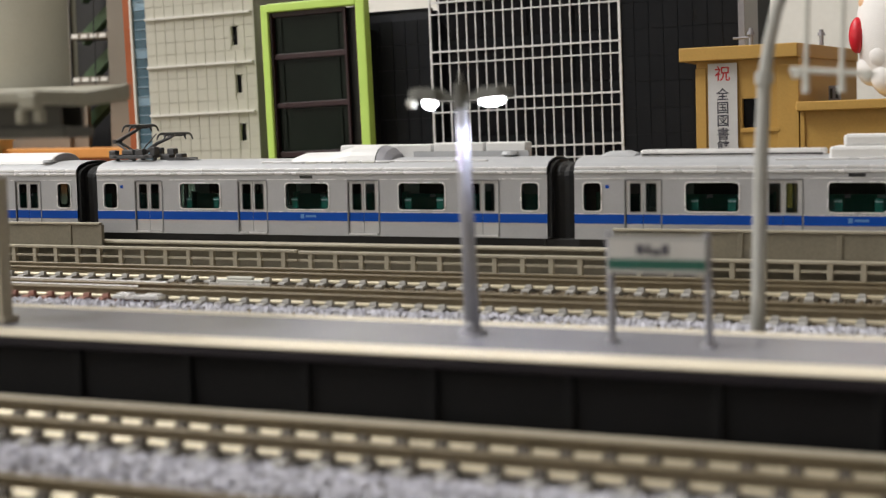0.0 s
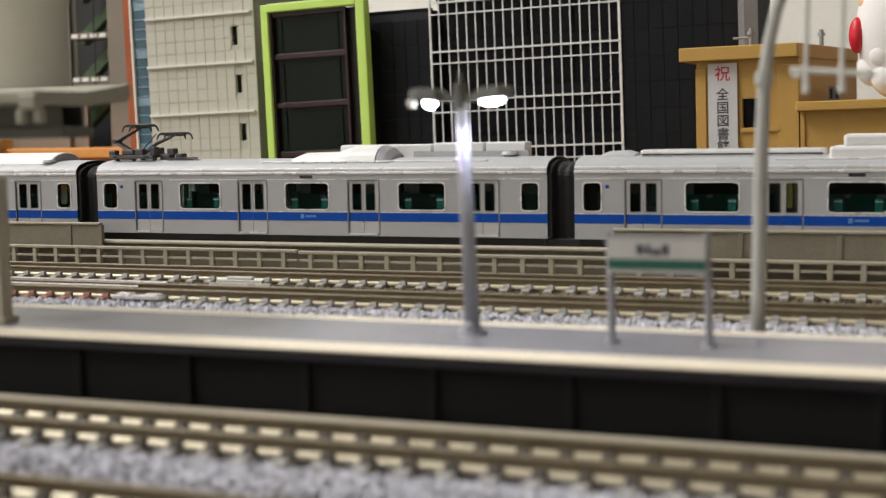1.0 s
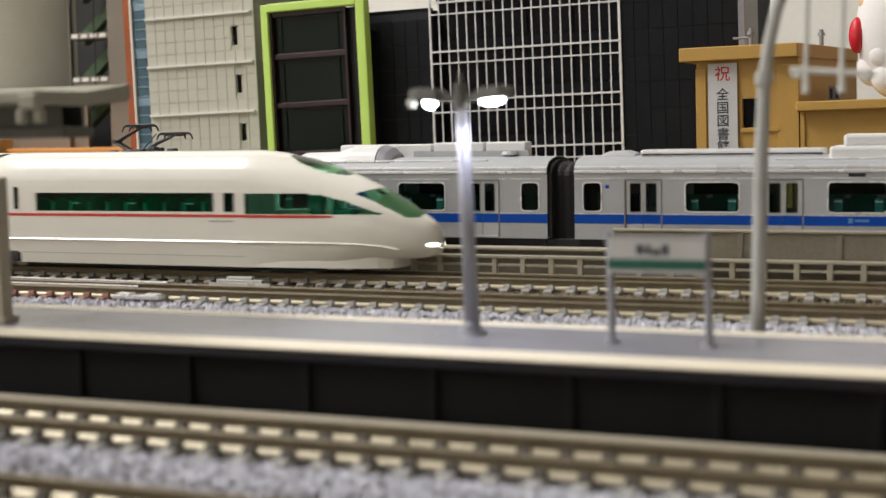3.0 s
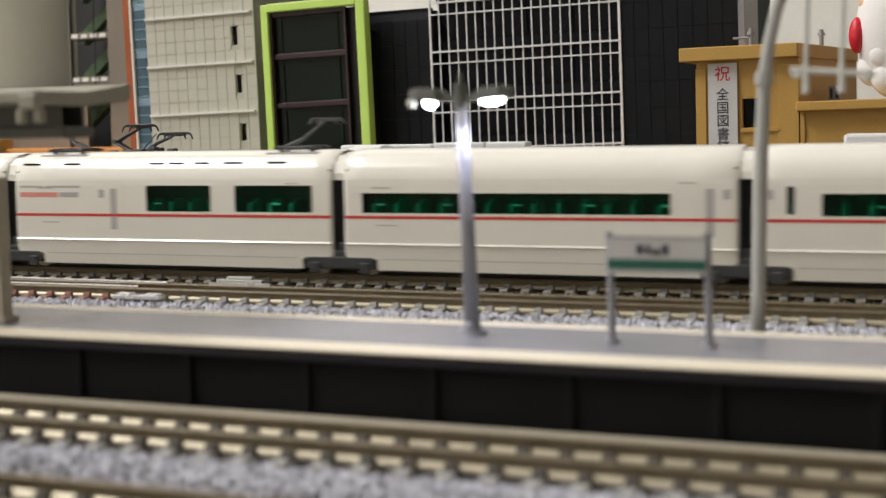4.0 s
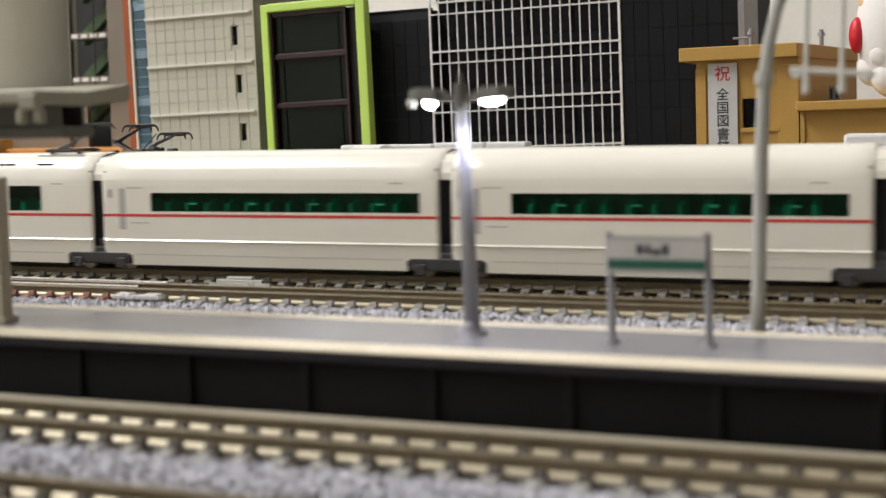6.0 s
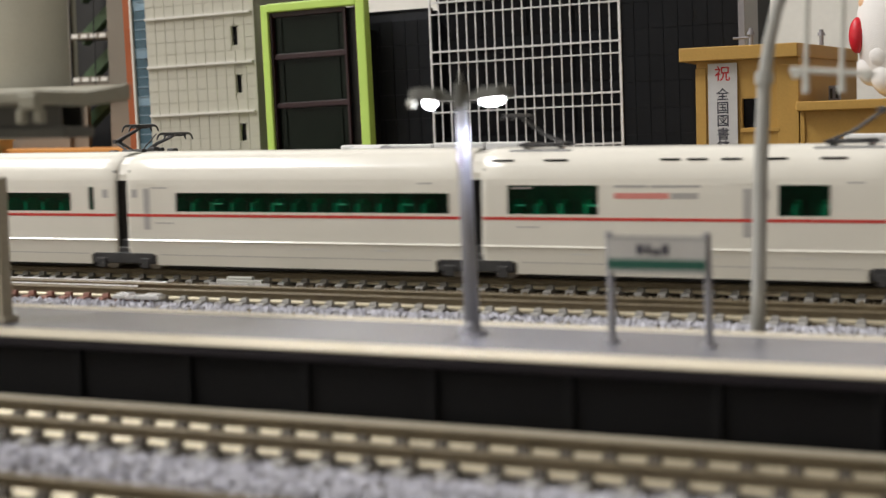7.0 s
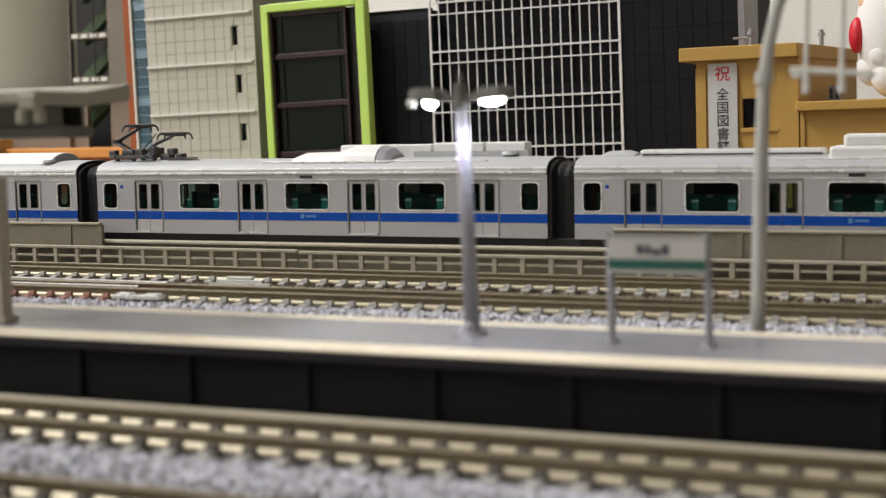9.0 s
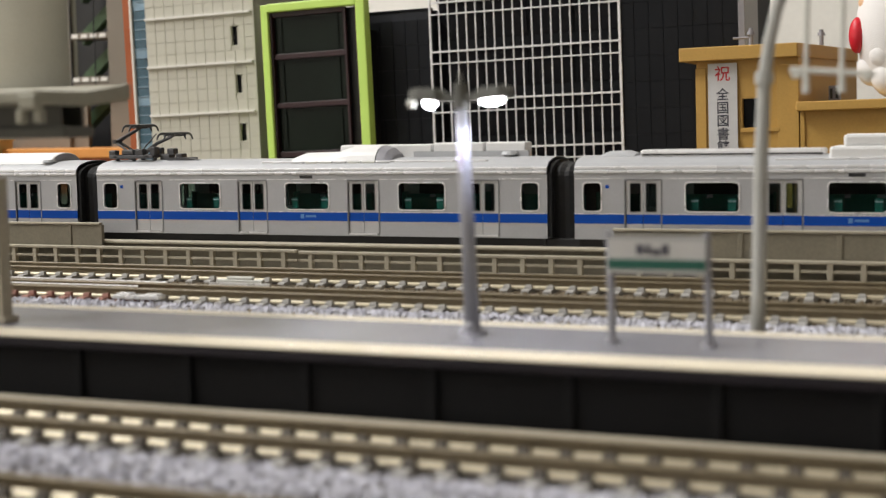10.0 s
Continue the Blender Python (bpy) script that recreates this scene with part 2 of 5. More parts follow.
def mm(x, y, z, rz=0.0):
    return pose(x * 0.001, y * 0.001, z * 0.001, 0, 0, rz)


BASE = -6.0  # top of the layout board

# ---- the room and the layout board ----
RX0, RX1, RY0, RY1, RZ0, RZ1 = -2600, 2000, -1500, 1350, -760, 1520
for nm, row, m, lab in (
    ("wall_north", (RX0, RX1, RY1, RY1 + 90, RZ0, RZ1), M_WALLPAPER, "white textured wallpaper on the room wall"),
    ("wall_south", (RX0, RX1, RY0 - 90, RY0, RZ0, RZ1), M_WALLPAPER, "white textured wallpaper on the room wall"),
    ("wall_west", (RX0 - 90, RX0, RY0, RY1, RZ0, RZ1), M_WALLPAPER, "white textured wallpaper on the room wall"),
    ("wall_east", (RX1, RX1 + 90, RY0, RY1, RZ0, RZ1), M_WALLPAPER, "white textured wallpaper on the room wall"),
    ("ceiling", (RX0 - 90, RX1 + 90, RY0 - 90, RY1 + 90, RZ1, RZ1 + 90), M_CEIL, "plain white ceiling of the room"),
    ("floor", (RX0 - 90, RX1 + 90, RY0 - 90, RY1 + 90, RZ0 - 60, RZ0), M_FLOOR, "brown wooden floor of the room"),
):
    tagged(part(nm, boxes(row), m), lab, nm.split("_")[0], kind="structure")
tagged(part("ground", boxes((-2300, 1500, -350, 1240, BASE - 25, BASE), bev=2), M_BOARD), "brown painted board that carries the railway layout", "ground", kind="structure")
table = thing("layout_table", -400, 445, BASE - 25, "plain wooden trestle table under the layout board", "table")
for lx in (-1800, 1800):
    for ly in (-700, 700):
        part("leg", boxes((lx - 30, lx + 30, ly - 30, ly + 30, RZ0 - BASE + 25, 0), bev=3), M_FLOOR, table)

# ---- tracks ----
PITCH_S = 4.96
GAUGE = 9.0


def ballast_bed(yc, z0, x0, x1, dense0, dense1, seed, material, edge=-1.5):
    """A roadbed with a rough stony top between x0 and x1; its mesh is fine from dense0 to dense1."""
    rng = np.random.RandomState(seed)
    xs = np.concatenate([np.arange(x0, dense0, 40.0), np.arange(dense0, dense1, 0.8), np.arange(dense1, x1 + 1, 40.0)])
    prof = [(-14.5, BASE - z0), (-13.6, -4.6), (-12.8, -3.4), (-12.2, -2.7), (-11.5, -2.2), (-10.8, -1.8), (-10.0, -1.6)]
    prof += [(v, -1.55) for v in np.arange(-9.2, 9.3, 0.8)]
    prof += [(10.0, -1.6), (10.8, -1.8), (11.5, -2.2), (12.2, -2.7), (12.8, -3.4), (13.6, -4.6), (14.5, BASE - z0)]
    P = np.array(prof)
    n, m = len(xs), len(P)
    co = np.zeros((n, m, 3))
    co[:, :, 0] = xs[:, None] + rng.uniform(-0.3, 0.3, (n, m))
    co[:, :, 1] = yc + P[None, :, 0] + rng.uniform(-0.25, 0.25, (n, m))
    co[:, :, 2] = z0 + P[None, :, 1] + rng.uniform(-0.45, 0.35, (n, m))
    co[:, 0, 2] = co[:, -1, 2] = BASE
    co[0, :, 2] = np.minimum(co[0, :, 2], z0 - 1.5)
    idx = np.arange(n * m).reshape(n, m)
    faces = np.stack([idx[:-1, :-1], idx[:-1, 1:], idx[1:, 1:], idx[1:, :-1]], -1).reshape(-1, 4)
    me = bpy.data.meshes.new("roadbed")
    me.from_pydata((co.reshape(-1, 3) * 0.001).tolist(), [], faces.tolist())
    me.materials.append(material)
    return new("roadbed", me)


def grains(yc, z0, x0, x1, bands, count, seed, material):
    """Loose stones lying on the roadbed, as one mesh."""
    rng = np.random.RandomState(seed)
    oct_v = np.array([(1, 0, 0), (-1, 0, 0), (0, 1, 0), (0, -1, 0), (0, 0, 1), (0, 0, -1)], float)
    oct_f = np.array([(0, 2, 4), (2, 1, 4), (1, 3, 4), (3, 0, 4), (2, 0, 5), (1, 2, 5), (3, 1, 5), (0, 3, 5)])
    px = rng.uniform(x0, x1, count)
    band = rng.randint(0, len(bands), count)
    b = np.array(bands)[band]
    py = rng.uniform(b[:, 0], b[:, 1])
    a = np.abs(py)
    pz = np.where(a < 10, -1.5, np.where(a < 12.2, -1.55 - (a - 10) * 0.5, -2.7 - (a - 12.2) * 1.3))
    size = rng.uniform(0.32, 0.75, (count, 1, 3))
    v = (oct_v[None] + rng.uniform(-0.35, 0.35, (count, 6, 3))) * size
    v += np.stack([px, yc + py, z0 + pz + 0.1], -1)[:, None, :]
    f = (oct_f[None] + 6 * np.arange(count)[:, None, None]).reshape(-1, 3)
    me = bpy.data.meshes.new("gravel")
    me.from_pydata((v.reshape(-1, 3) * 0.001).tolist(), [], f.tolist())
    me.materials.append(material)
    return new("gravel", me)


RAIL_TOP = 1.4  # rail head over the track's own height
RAIL_PROFILE = [(-0.2, -0.08), (0.2, -0.08), (0.2, 0.8), (0.42, 0.95), (0.42, 1.3), (0.34, RAIL_TOP), (-0.34, RAIL_TOP), (-0.42, 1.3), (-0.42, 0.95), (-0.2, 0.8)]
FOOT_PROFILE = [(-0.6, -0.85), (0.6, -0.85), (0.62, -0.4), (0.2, -0.08), (-0.2, -0.08), (-0.62, -0.4)]


def rail(name, parent, pts, material):
    """A rail with foot, web and head along the points (x, y, z)."""
    bm = bmesh.new()
    loft(bm, [[(x, y + u, z + w) for u, w in RAIL_PROFILE] for x, y, z in pts])
    head = part(name, bm, material, parent)
    part("foot", loft(bmesh.new(), [[(x, y + u, z + w) for u, w in FOOT_PROFILE] for x, y, z in pts]), M_RAILFOOT, head, "bright nickel rail foot")
    return head


def sleeper_bm():
    """A sleeper whose shoulders rise towards the rail chairs; chairs take the second material."""
    bm = bmesh.new()
    ys = [(-8.2, -0.95), (-8.0, -0.7), (-6.6, -0.55), (-6.0, -0.8), (6.0, -0.8), (6.6, -0.55), (8.0, -0.7), (8.2, -0.95)]
    loft(bm, [[(-1.05, y, -1.9), (1.05, y, -1.9), (0.85, y, z), (-0.85, y, z)] for y, z in ys])
    body = set(bm.faces)
    for s in (-1, 1):
        for side in (-1, 1):
            y = s * (GAUGE / 2) + side * 0.85
            loft(bm, [[(-0.85, y - 0.75, -0.95), (0.85, y - 0.75, -0.95), (0.85, y + 0.75, -0.95), (-0.85, y + 0.75, -0.95)],
                      [(-0.8, y - 0.62, -0.25), (0.8, y - 0.62, -0.25), (0.8, y + 0.62, -0.25), (-0.8, y + 0.62, -0.25)],
                      [(-0.55, y - 0.42, 0.18), (0.55, y - 0.42, 0.18), (0.55, y + 0.42, 0.18), (-0.55, y + 0.42, 0.18)]])
    for f in bm.faces:
        if f not in body:
            f.material_index = 1
    return bm


def track(label, yc, z0, x0, x1, first, near0, near1, seed, sleeper_m, ballast_m, chair_m, rust_to=None):
    t = thing("model_track", 0, 0, 0, label, "track", "model railway tracks")
    bed = ballast_bed(yc, z0, x0, x1, near0, near1, seed, ballast_m)
    bed.parent = t
    for s in (-1, 1):
        rail("rail", t, [(x0, yc + s * GAUGE / 2, z0), (x1, yc + s * GAUGE / 2, z0)], M_RAIL)
    me = finish("sleeper", sleeper_bm(), [sleeper_m, chair_m])
    me_r = finish("sleeper", sleeper_bm(), [M_SLEEPER_R, M_SLEEPER_R])
    far = bmesh.new()
    k = math.ceil((x0 - first) / PITCH_S)
    while first + k * PITCH_S < x1:
        x = first + k * PITCH_S
        if near0 <= x <= near1:
            share("sleeper", me_r if rust_to is not None and x < rust_to else me, t, mm(x, yc, z0))
        else:
            loft(far, [[(x - 1.15, yc + y, z0 - 1.9), (x + 1.15, yc + y, z0 - 1.9), (x + 1.0, yc + y, z0 - 0.85), (x - 1.0, yc + y, z0 - 0.85)] for y in (-8.2, 8.2)])
        k += 1
    tagged(part("far_sleepers", far, sleeper_m, t), kind="stuff")
    return t


YF2 = 109.2
YF, YM, YV, YB = 142.0, 258.46, 291.42, 324.85
ZB = 2.6
ZM, ZV = 0.7, 1.05  # heights of the two middle tracks
X0T, X1T = -1900.0, 1400.0
tr_f2 = track("model track with grey sleepers on khaki ballast", YF2, 0, X0T, X1T, -111.0, -110, 20, 1, M_SLEEPER, M_BALLAST_B, M_CHAIR)
tr_f = track("model track with grey sleepers beside the platform", YF, 0, X0T, X1T, -113.34 + PITCH_S / 2, -160, 30, 2, M_SLEEPER, M_BALLAST, M_CHAIR)
tr_m = track("model track with concrete sleepers on grey ballast", YM, ZM, X0T, X1T, -204.79, -250, 20, 3, M_SLEEPER, M_BALLAST_B, M_SLEEPER, rust_to=-172)
tr_v = track("model main track with concrete sleepers", YV, ZV, X0T, X1T, -232.92, -290, 30, 4, M_SLEEPER, M_BALLAST_B, M_SLEEPER)
for yc, z0, bands, n, seed, m, own, xr in (
    (YF, 0, [(-13.9, -7.2), (-13.6, -8.6)], 4600, 11, M_GRAIN, tr_f, (-160, 30)),
    (YF2, 0, [(9.8, 13.9)], 1900, 12, M_GRAIN, tr_f2, (-110, 20)),
    (YM, ZM, [(-13.6, -6.6), (-13.6, -8.2)], 6200, 13, M_GRAIN, tr_m, (-250, 20)),
    (YV, ZV, [(-13.4, -8.6)], 1400, 14, M_BALLAST_B, tr_v, (-290, 30)),
):
    g = grains(yc, z0, *xr, bands, n, seed, m)
    g.parent = tr_v if own is None else own
    tagged(g, kind="stuff")
# the filled strip between the two middle tracks
tagged(part("ballast_strip", boxes((X0T, X1T, YM + 12.4, YV - 12.4, BASE, -1.6)), M_BALLAST_B), "khaki ballast filling between the two middle tracks", "ballast", kind="stuff")

tagged(part("roadbed_edge", boxes((X0T, X1T, 154.2, 156.9, BASE, -0.3), bev=0.3), M_FENCE), "khaki plastic roadbed edge along the platform", "edge", kind="structure")

# the crossover between the two middle tracks, at their left end
tor = thing("turnout", 0, 0, 0, "nickel silver rails and guard rails of a turnout", "turnout")
for x0, y0, x1, y1, z0 in ((-330, 266.3, -176.0, 263.6, 0.9), (-330, 256.2, -179.0, 256.6, 0.75)):
    cr = rail("closure_rail", tor, [(x0, y0, z0), (x1, y1, z0)], M_RAIL)
    part("bright_head", loft(bmesh.new(), [[(x, y - 0.36, z0 + RAIL_TOP), (x, y + 0.36, z0 + RAIL_TOP), (x, y + 0.3, z0 + RAIL_TOP + 0.12), (x, y - 0.3, z0 + RAIL_TOP + 0.12)] for x, y in ((x0, y0), (x1, y1))]), M_BRIGHT, cr, "polished rail head")
part("frog", boxes((-181, -169.1, 249.6, 252.2, ZM - 0.5, ZM + 0.35), (-180, -176.6, 249.8, 252.0, ZM + 0.35, ZM + 0.75), (-173.0, -169.6, 249.8, 252.0, ZM + 0.35, ZM + 0.7), bev=0.12), M_BRIGHT, tor, "bright white point lever cover")
part("point_motor", boxes((-175.2, -163.0, 282.4, 284.0, ZV - 1.2, ZV - 0.1), (-172.5, -165.6, 282.5, 283.8, ZV - 0.1, ZV + 0.6), bev=0.2), M_INSUL, tor, "pale point motor cover")
part("tie_bar", boxes((-176, -160, 280.6, 281.4, ZV - 1.3, ZV - 0.7)), M_BRIGHT, tor)

# ---- the far track on its raised deck ----
deck = thing("raised_deck", 0, 0, 0, "beige concrete-coloured raised deck under the commuter train", "viaduct")
part("slab", boxes((X0T, X1T, 311.5, 339, BASE, 0.9)), M_WALLPANEL, deck)
# darker beige than the railing: shade behind the rails is put into the kerb's colour
part("kerb", boxes((X0T, X1T, 311.4, 313.4, BASE, 6.5)), M_WALLPANEL, deck)
part("kerb_cap", boxes((X0T, X1T, 309.1, 313.6, 6.4, 7.1), bev=0.2), M_FENCE, deck)
tb = thing("model_track", 0, 0, 0, "model track carrying the commuter train", "track", "model railway tracks")
for s in (-1, 1):
    rail("rail", tb, [(X0T, YB + s * GAUGE / 2, ZB), (X1T, YB + s * GAUGE / 2, ZB)], M_RAIL)
me = finish("sleeper", sleeper_bm(), [M_SLEEPER_F, M_SLEEPER_F])
for k in range(56):
    share("sleeper", me, tb, mm(-262 + k * PITCH_S, YB, ZB))
bm = bmesh.new()
for x0, x1 in ((X0T, -266), (16, X1T)):
    box(bm, x0, x1, YB - 8, YB + 8, 0.9, ZB - 0.8)
part("far_bed", bm, M_SLEEPER_F, tb)

# tall parapet panels on the deck's edge
for x0, x1, cuts in ((-460, -226.2, (-236.1, -261, -286)), (-86.4, 140, (-57.6, -36.5, -12.0, 14.0))):
    w = thing("parapet_wall", 0, 0, 0, "beige plastic parapet panels beside the raised track", "wall", "parapet walls")
    edges = sorted([x0, *cuts, x1])
    for a, b in zip(edges, edges[1:]):
        part("wall_panel", boxes((a + 0.2, b - 0.2, 308.2, 309.0, 5.2, 11.2), bev=0.12), M_WALLPANEL, w)
        part("pilaster", boxes((b - 0.55, b + 0.55, 307.9, 309.05, 5.2, 11.3), bev=0.1), M_WALLPANEL, w)
    part("capping", boxes((x0, x1, 307.7, 309.2, 11.3, 11.9), bev=0.15), M_FENCE, w)

# the open railing in front of the deck
YFN = 304.9
for x0, x1, top, n in ((-330.6, -165.6, 6.05, 24), (-165.0, 0.0, 5.75, 24), (0.6, 165.6, 5.75, 24)):
    fence = thing("trackside_fence", 0, 0, 0, "beige plastic trackside railing with short posts", "fence", "trackside fences")
    part("top_rail", boxes((x0, x1, YFN - 0.9, YFN + 0.7, top - 0.75, top), bev=0.15), M_FENCE, fence)
    part("middle_rail", boxes((x0, x1, YFN - 0.5, YFN + 0.5, 3.1, 3.7), bev=0.12), M_FENCE, fence)
    part("lower_rail", boxes((x0, x1, YFN - 0.7, YFN + 0.7, 0.9, 1.5), bev=0.12), M_FENCE, fence)
    part("foot", boxes((x0, x1, YFN - 1.5, YFN + 3.5, BASE, 0.9), bev=0.15), M_FENCE, fence)
    pm = finish("post", boxes((-0.6, 0.6, -0.75, 0.55, 1.45, top - 0.7), bev=0.12), M_FENCE)
    for i in range(n):
        share("post", pm, fence, mm(x0 + 3.2 + i * (x1 - x0) / n, YFN, 0))
tagged(part("ballast_strip", boxes((X0T, X1T, YV + 13.0, 310, BASE, -0.9)), M_BALLAST_B), "khaki ground strip beside the railing", "ballast", kind="stuff")

# ---- the platform ----
PY0, PY1, ZP = 157.2, 186.3, 8.0
plat = thing("station_platform", 0, 0, BASE, "grey station platform with cream edges and black side wall", "platform")


def prel(*rows, bev=0.0):
    return boxes(*[(a, b, c, d, e - BASE, f - BASE) for a, b, c, d, e, f in rows], bev=bev)


PX0, PX1 = -560.0, 380.0
part("deck", prel((PX0, PX1, PY0 + 6.0, PY1 - 3.2, BASE + 2, ZP), bev=0.05), M_PLAT, plat)
part("front_edge", prel((PX0, PX1, PY0, PY0 + 6.0, ZP - 0.3, ZP + 0.05), bev=0.14), M_PLAT_EDGE, plat)
part("back_edge", prel((PX0, PX1, PY1 - 3.2, PY1, ZP - 1.2, ZP + 0.05), bev=0.3), M_PLAT_EDGE, plat)
part("front_lip", prel((PX0, PX1, PY0 + 0.2, PY0 + 5.0, ZP - 1.7, ZP - 0.34), bev=0.3), M_PLAT_LIP, plat)
part("side_wall", prel((PX0, PX1, PY0 + 1.4, PY0 + 4, BASE, ZP - 1.7)), M_PLAT_DARK, plat)
part("back_wall", prel((PX0, PX1, PY1 - 3, PY1 - 0.6, BASE, ZP - 1.2)), M_PLAT_DARK, plat)
rm = finish("rib", prel((-0.55, 0.55, PY0 + 0.7, PY0 + 1.6, BASE, ZP - 1.75), bev=0.12), M_PLAT_DARK)
for i in range(-26, 26):
    share("rib", rm, plat, mm(-67.6 + 17.7 * i, 0, 0))
gm = finish("groove", prel((-0.1, 0.1, PY0 + 6.2, PY1 - 3.4, ZP - 0.4, ZP + 0.03)), M_LAMPHEAD)
for i in range(-8, 6):
    share("joint", gm, plat, mm(-70 + 62 * i, 0, 0))

# the platform lamp with two arms
lamp = thing("platform_lamp", -68.4, 174.4, ZP, "grey twin-arm platform lamp, lit white", "lamp")
part("foot", rod(bmesh.new(), (0, 0, 0), (0, 0, 0.7), 2.0, 1.8, 20), M_LAMPPOLE, lamp)
bm = bmesh.new()
rod(bm, (0, 0, 0.6), (-0.35, 0, 1.7), 1.3, 1.1, 16)
rod(bm, (-0.0, 0, 0.6), (-1.1, 0, 31.0), 1.05, 0.85, 16)
part("pole", bm, M_LAMPPOLE, lamp, smooth=True)
bm = bmesh.new()
rod(bm, (-1.1, 0, 30.2), (-1.15, 0, 33.6), 1.15, 0.9, 14)
rod(bm, (-1.15, 0, 33.4), (-1.15, 0, 35.0), 0.35, 0.2, 10)
part("cap", bm, M_LAMPHEAD, lamp, "dark grey cap on the pole")
for s, ln in ((-1, 7.2), (1, 7.2)):
    bm = bmesh.new()
    xs = (0.4, 2.2, 3.2, 5.8, ln)
    hs = ((31.0, 32.0, 0.6), (31.3, 32.3, 0.8), (31.2, 33.0, 1.6), (31.5, 33.2, 1.7), (31.8, 32.8, 1.0))
    loft(bm, [[(-1.15 + s * x, -w, a), (-1.15 + s * x, w, a), (-1.15 + s * x, w * 0.7, b), (-1.15 + s * x, -w * 0.7, b)] for x, (a, b, w) in zip(xs, hs)])
    arm = part("arm", bm, M_LAMPHEAD, lamp, "dark grey lamp arm with a hood")
    c = -5.4 if s < 0 else 3.4
    bm = bmesh.new()
    bmesh.ops.create_uvsphere(bm, u_segments=14, v_segments=8, radius=1, matrix=Matrix.Translation((c, -0.5, 31.0 if s < 0 else 31.3)) @ Matrix.Diagonal((0.95 if s < 0 else 1.8, 1.0, 0.7, 1)))
    part("led", bm, M_LED, arm, "glowing white diode", smooth=True)
bm = bmesh.new()
bmesh.ops.create_uvsphere(bm, u_segments=12, v_segments=8, radius=0.7, matrix=Matrix.Translation((-8.0, -0.6, 31.0)))
part("lens", bm, M_INSUL, lamp, "small clear plastic lens")
for lx in (-0.0738, -0.0655):
    d = bpy.data.lights.new("platform_lamp_light", "SPOT")
    d.energy, d.color, d.spot_size, d.spot_blend, d.shadow_soft_size = 0.0075, (0.76, 0.80, 1.0), radians(150), 0.6, 0.001
    lo = new("platform_lamp_light", d)
    lo.matrix_world = pose(lx, 0.1738, 0.0375)

# the station name board
sb = thing("station_sign", -42.4, 172.2, ZP, "white station name board with green band on posts", "sign")
for sx in (-6.15, 6.3):
    bm = bmesh.new()
    rod(bm, (sx, 0.4, 0), (sx - 0.3, 0.4, 14.2), 0.5, 0.5, 12)
    rod(bm, (sx, 0.4, 0), (sx, 0.4, 0.5), 1.0, 0.9, 14)
    part("post", bm, M_LAMPPOLE, sb, smooth=False)
part("board", boxes((-6.5, 6.1, -0.35, 0.25, 9.0, 13.4), bev=0.15), M_SIGN_BOARD, sb)
part("green_band", boxes((-6.4, 6.0, -0.45, -0.36, 9.6, 10.85)), M_SIGN_G, sb, "dark green band")
for i, (a, b, c, d) in enumerate(((-2.75, -1.75, 11.3, 12.5), (-1.5, -0.9, 11.3, 12.5), (-0.7, 0.3, 11.2, 12.0), (0.5, 1.4, 11.3, 12.5))):
    part("lettering", boxes((a, b, -0.45, -0.36, c + 0.2, d + 0.2)), M_SIGN_D, sb, "dark lettering bar")
part("header", boxes((-6.5, 6.1, -0.4, 0.3, 13.4, 13.8), bev=0.08), M_GREYPLASTIC, sb)

# the contact wire mast behind the platform
mast = thing("contact_wire_mast", -33.3, 192.0, BASE, "light grey curved contact wire mast", "mast")
path = [(-0.3, 0, 1.02), (-0.15, 20, 1.0), (0.1, 34, 0.97), (0.55, 47, 0.88), (1.2, 52, 0.86), (2.3, 57, 0.84), (4.0, 61.5, 0.84), (6.0, 64.5, 0.88), (9.0, 66.0, 0.85), (14.0, 66.5, 0.8)]
bm = bmesh.new()
rings = []
for i, (px, pz, pr) in enumerate(path):
    a, b = path[max(0, i - 1)], path[min(len(path) - 1, i + 1)]
    d = Vector((b[0] - a[0], 0, b[1] - a[1])).normalized()
    side = Vector((d.z, 0, -d.x))
    rings.append([Vector((px, 0, pz)) + side * (pr * math.cos(2 * math.pi * j / 16)) + Vector((0, pr * math.sin(2 * math.pi * j / 16), 0)) for j in range(16)])
loft(bm, rings)
part("pole", bm, M_MAST, mast, smooth=True)
part("collar", rod(bmesh.new(), (0.53, 0, 46.8), (0.62, 0, 48.4), 1.25, 1.25, 16), M_MAST, mast)
for hx in (6.3, 10.9):
    bm = bmesh.new()
    rod(bm, (hx, 0, 64.4), (hx - 0.25, 0, 46.0), 0.32, 0.34, 10)
    part("hanger", bm, M_INSUL, mast, "cream insulated hanger rod")
    part("insulator", rod(bmesh.new(), (hx - 0.2, 0, 45.4), (hx - 0.25, 0, 49.2), 0.55, 0.4, 12), M_INSUL, mast, "cream insulator")
part("crossbar", rod(bmesh.new(), (3.9, 0, 48.6), (15.0, 0, 47.7), 0.42, 0.42, 10), M_INSUL, mast, "cream horizontal steady arm")
part("clamp", boxes((4.2, 5.6, -0.5, 0.5, 47.4, 48.8), (13.4, 14.4, -0.5, 0.5, 46.8, 48.2), bev=0.2), M_INSUL, mast, "cream clamp")
part("foot", boxes((-1.6, 1.6, -1.6, 1.6, 0, 1.2), bev=0.2), M_MAST, mast)

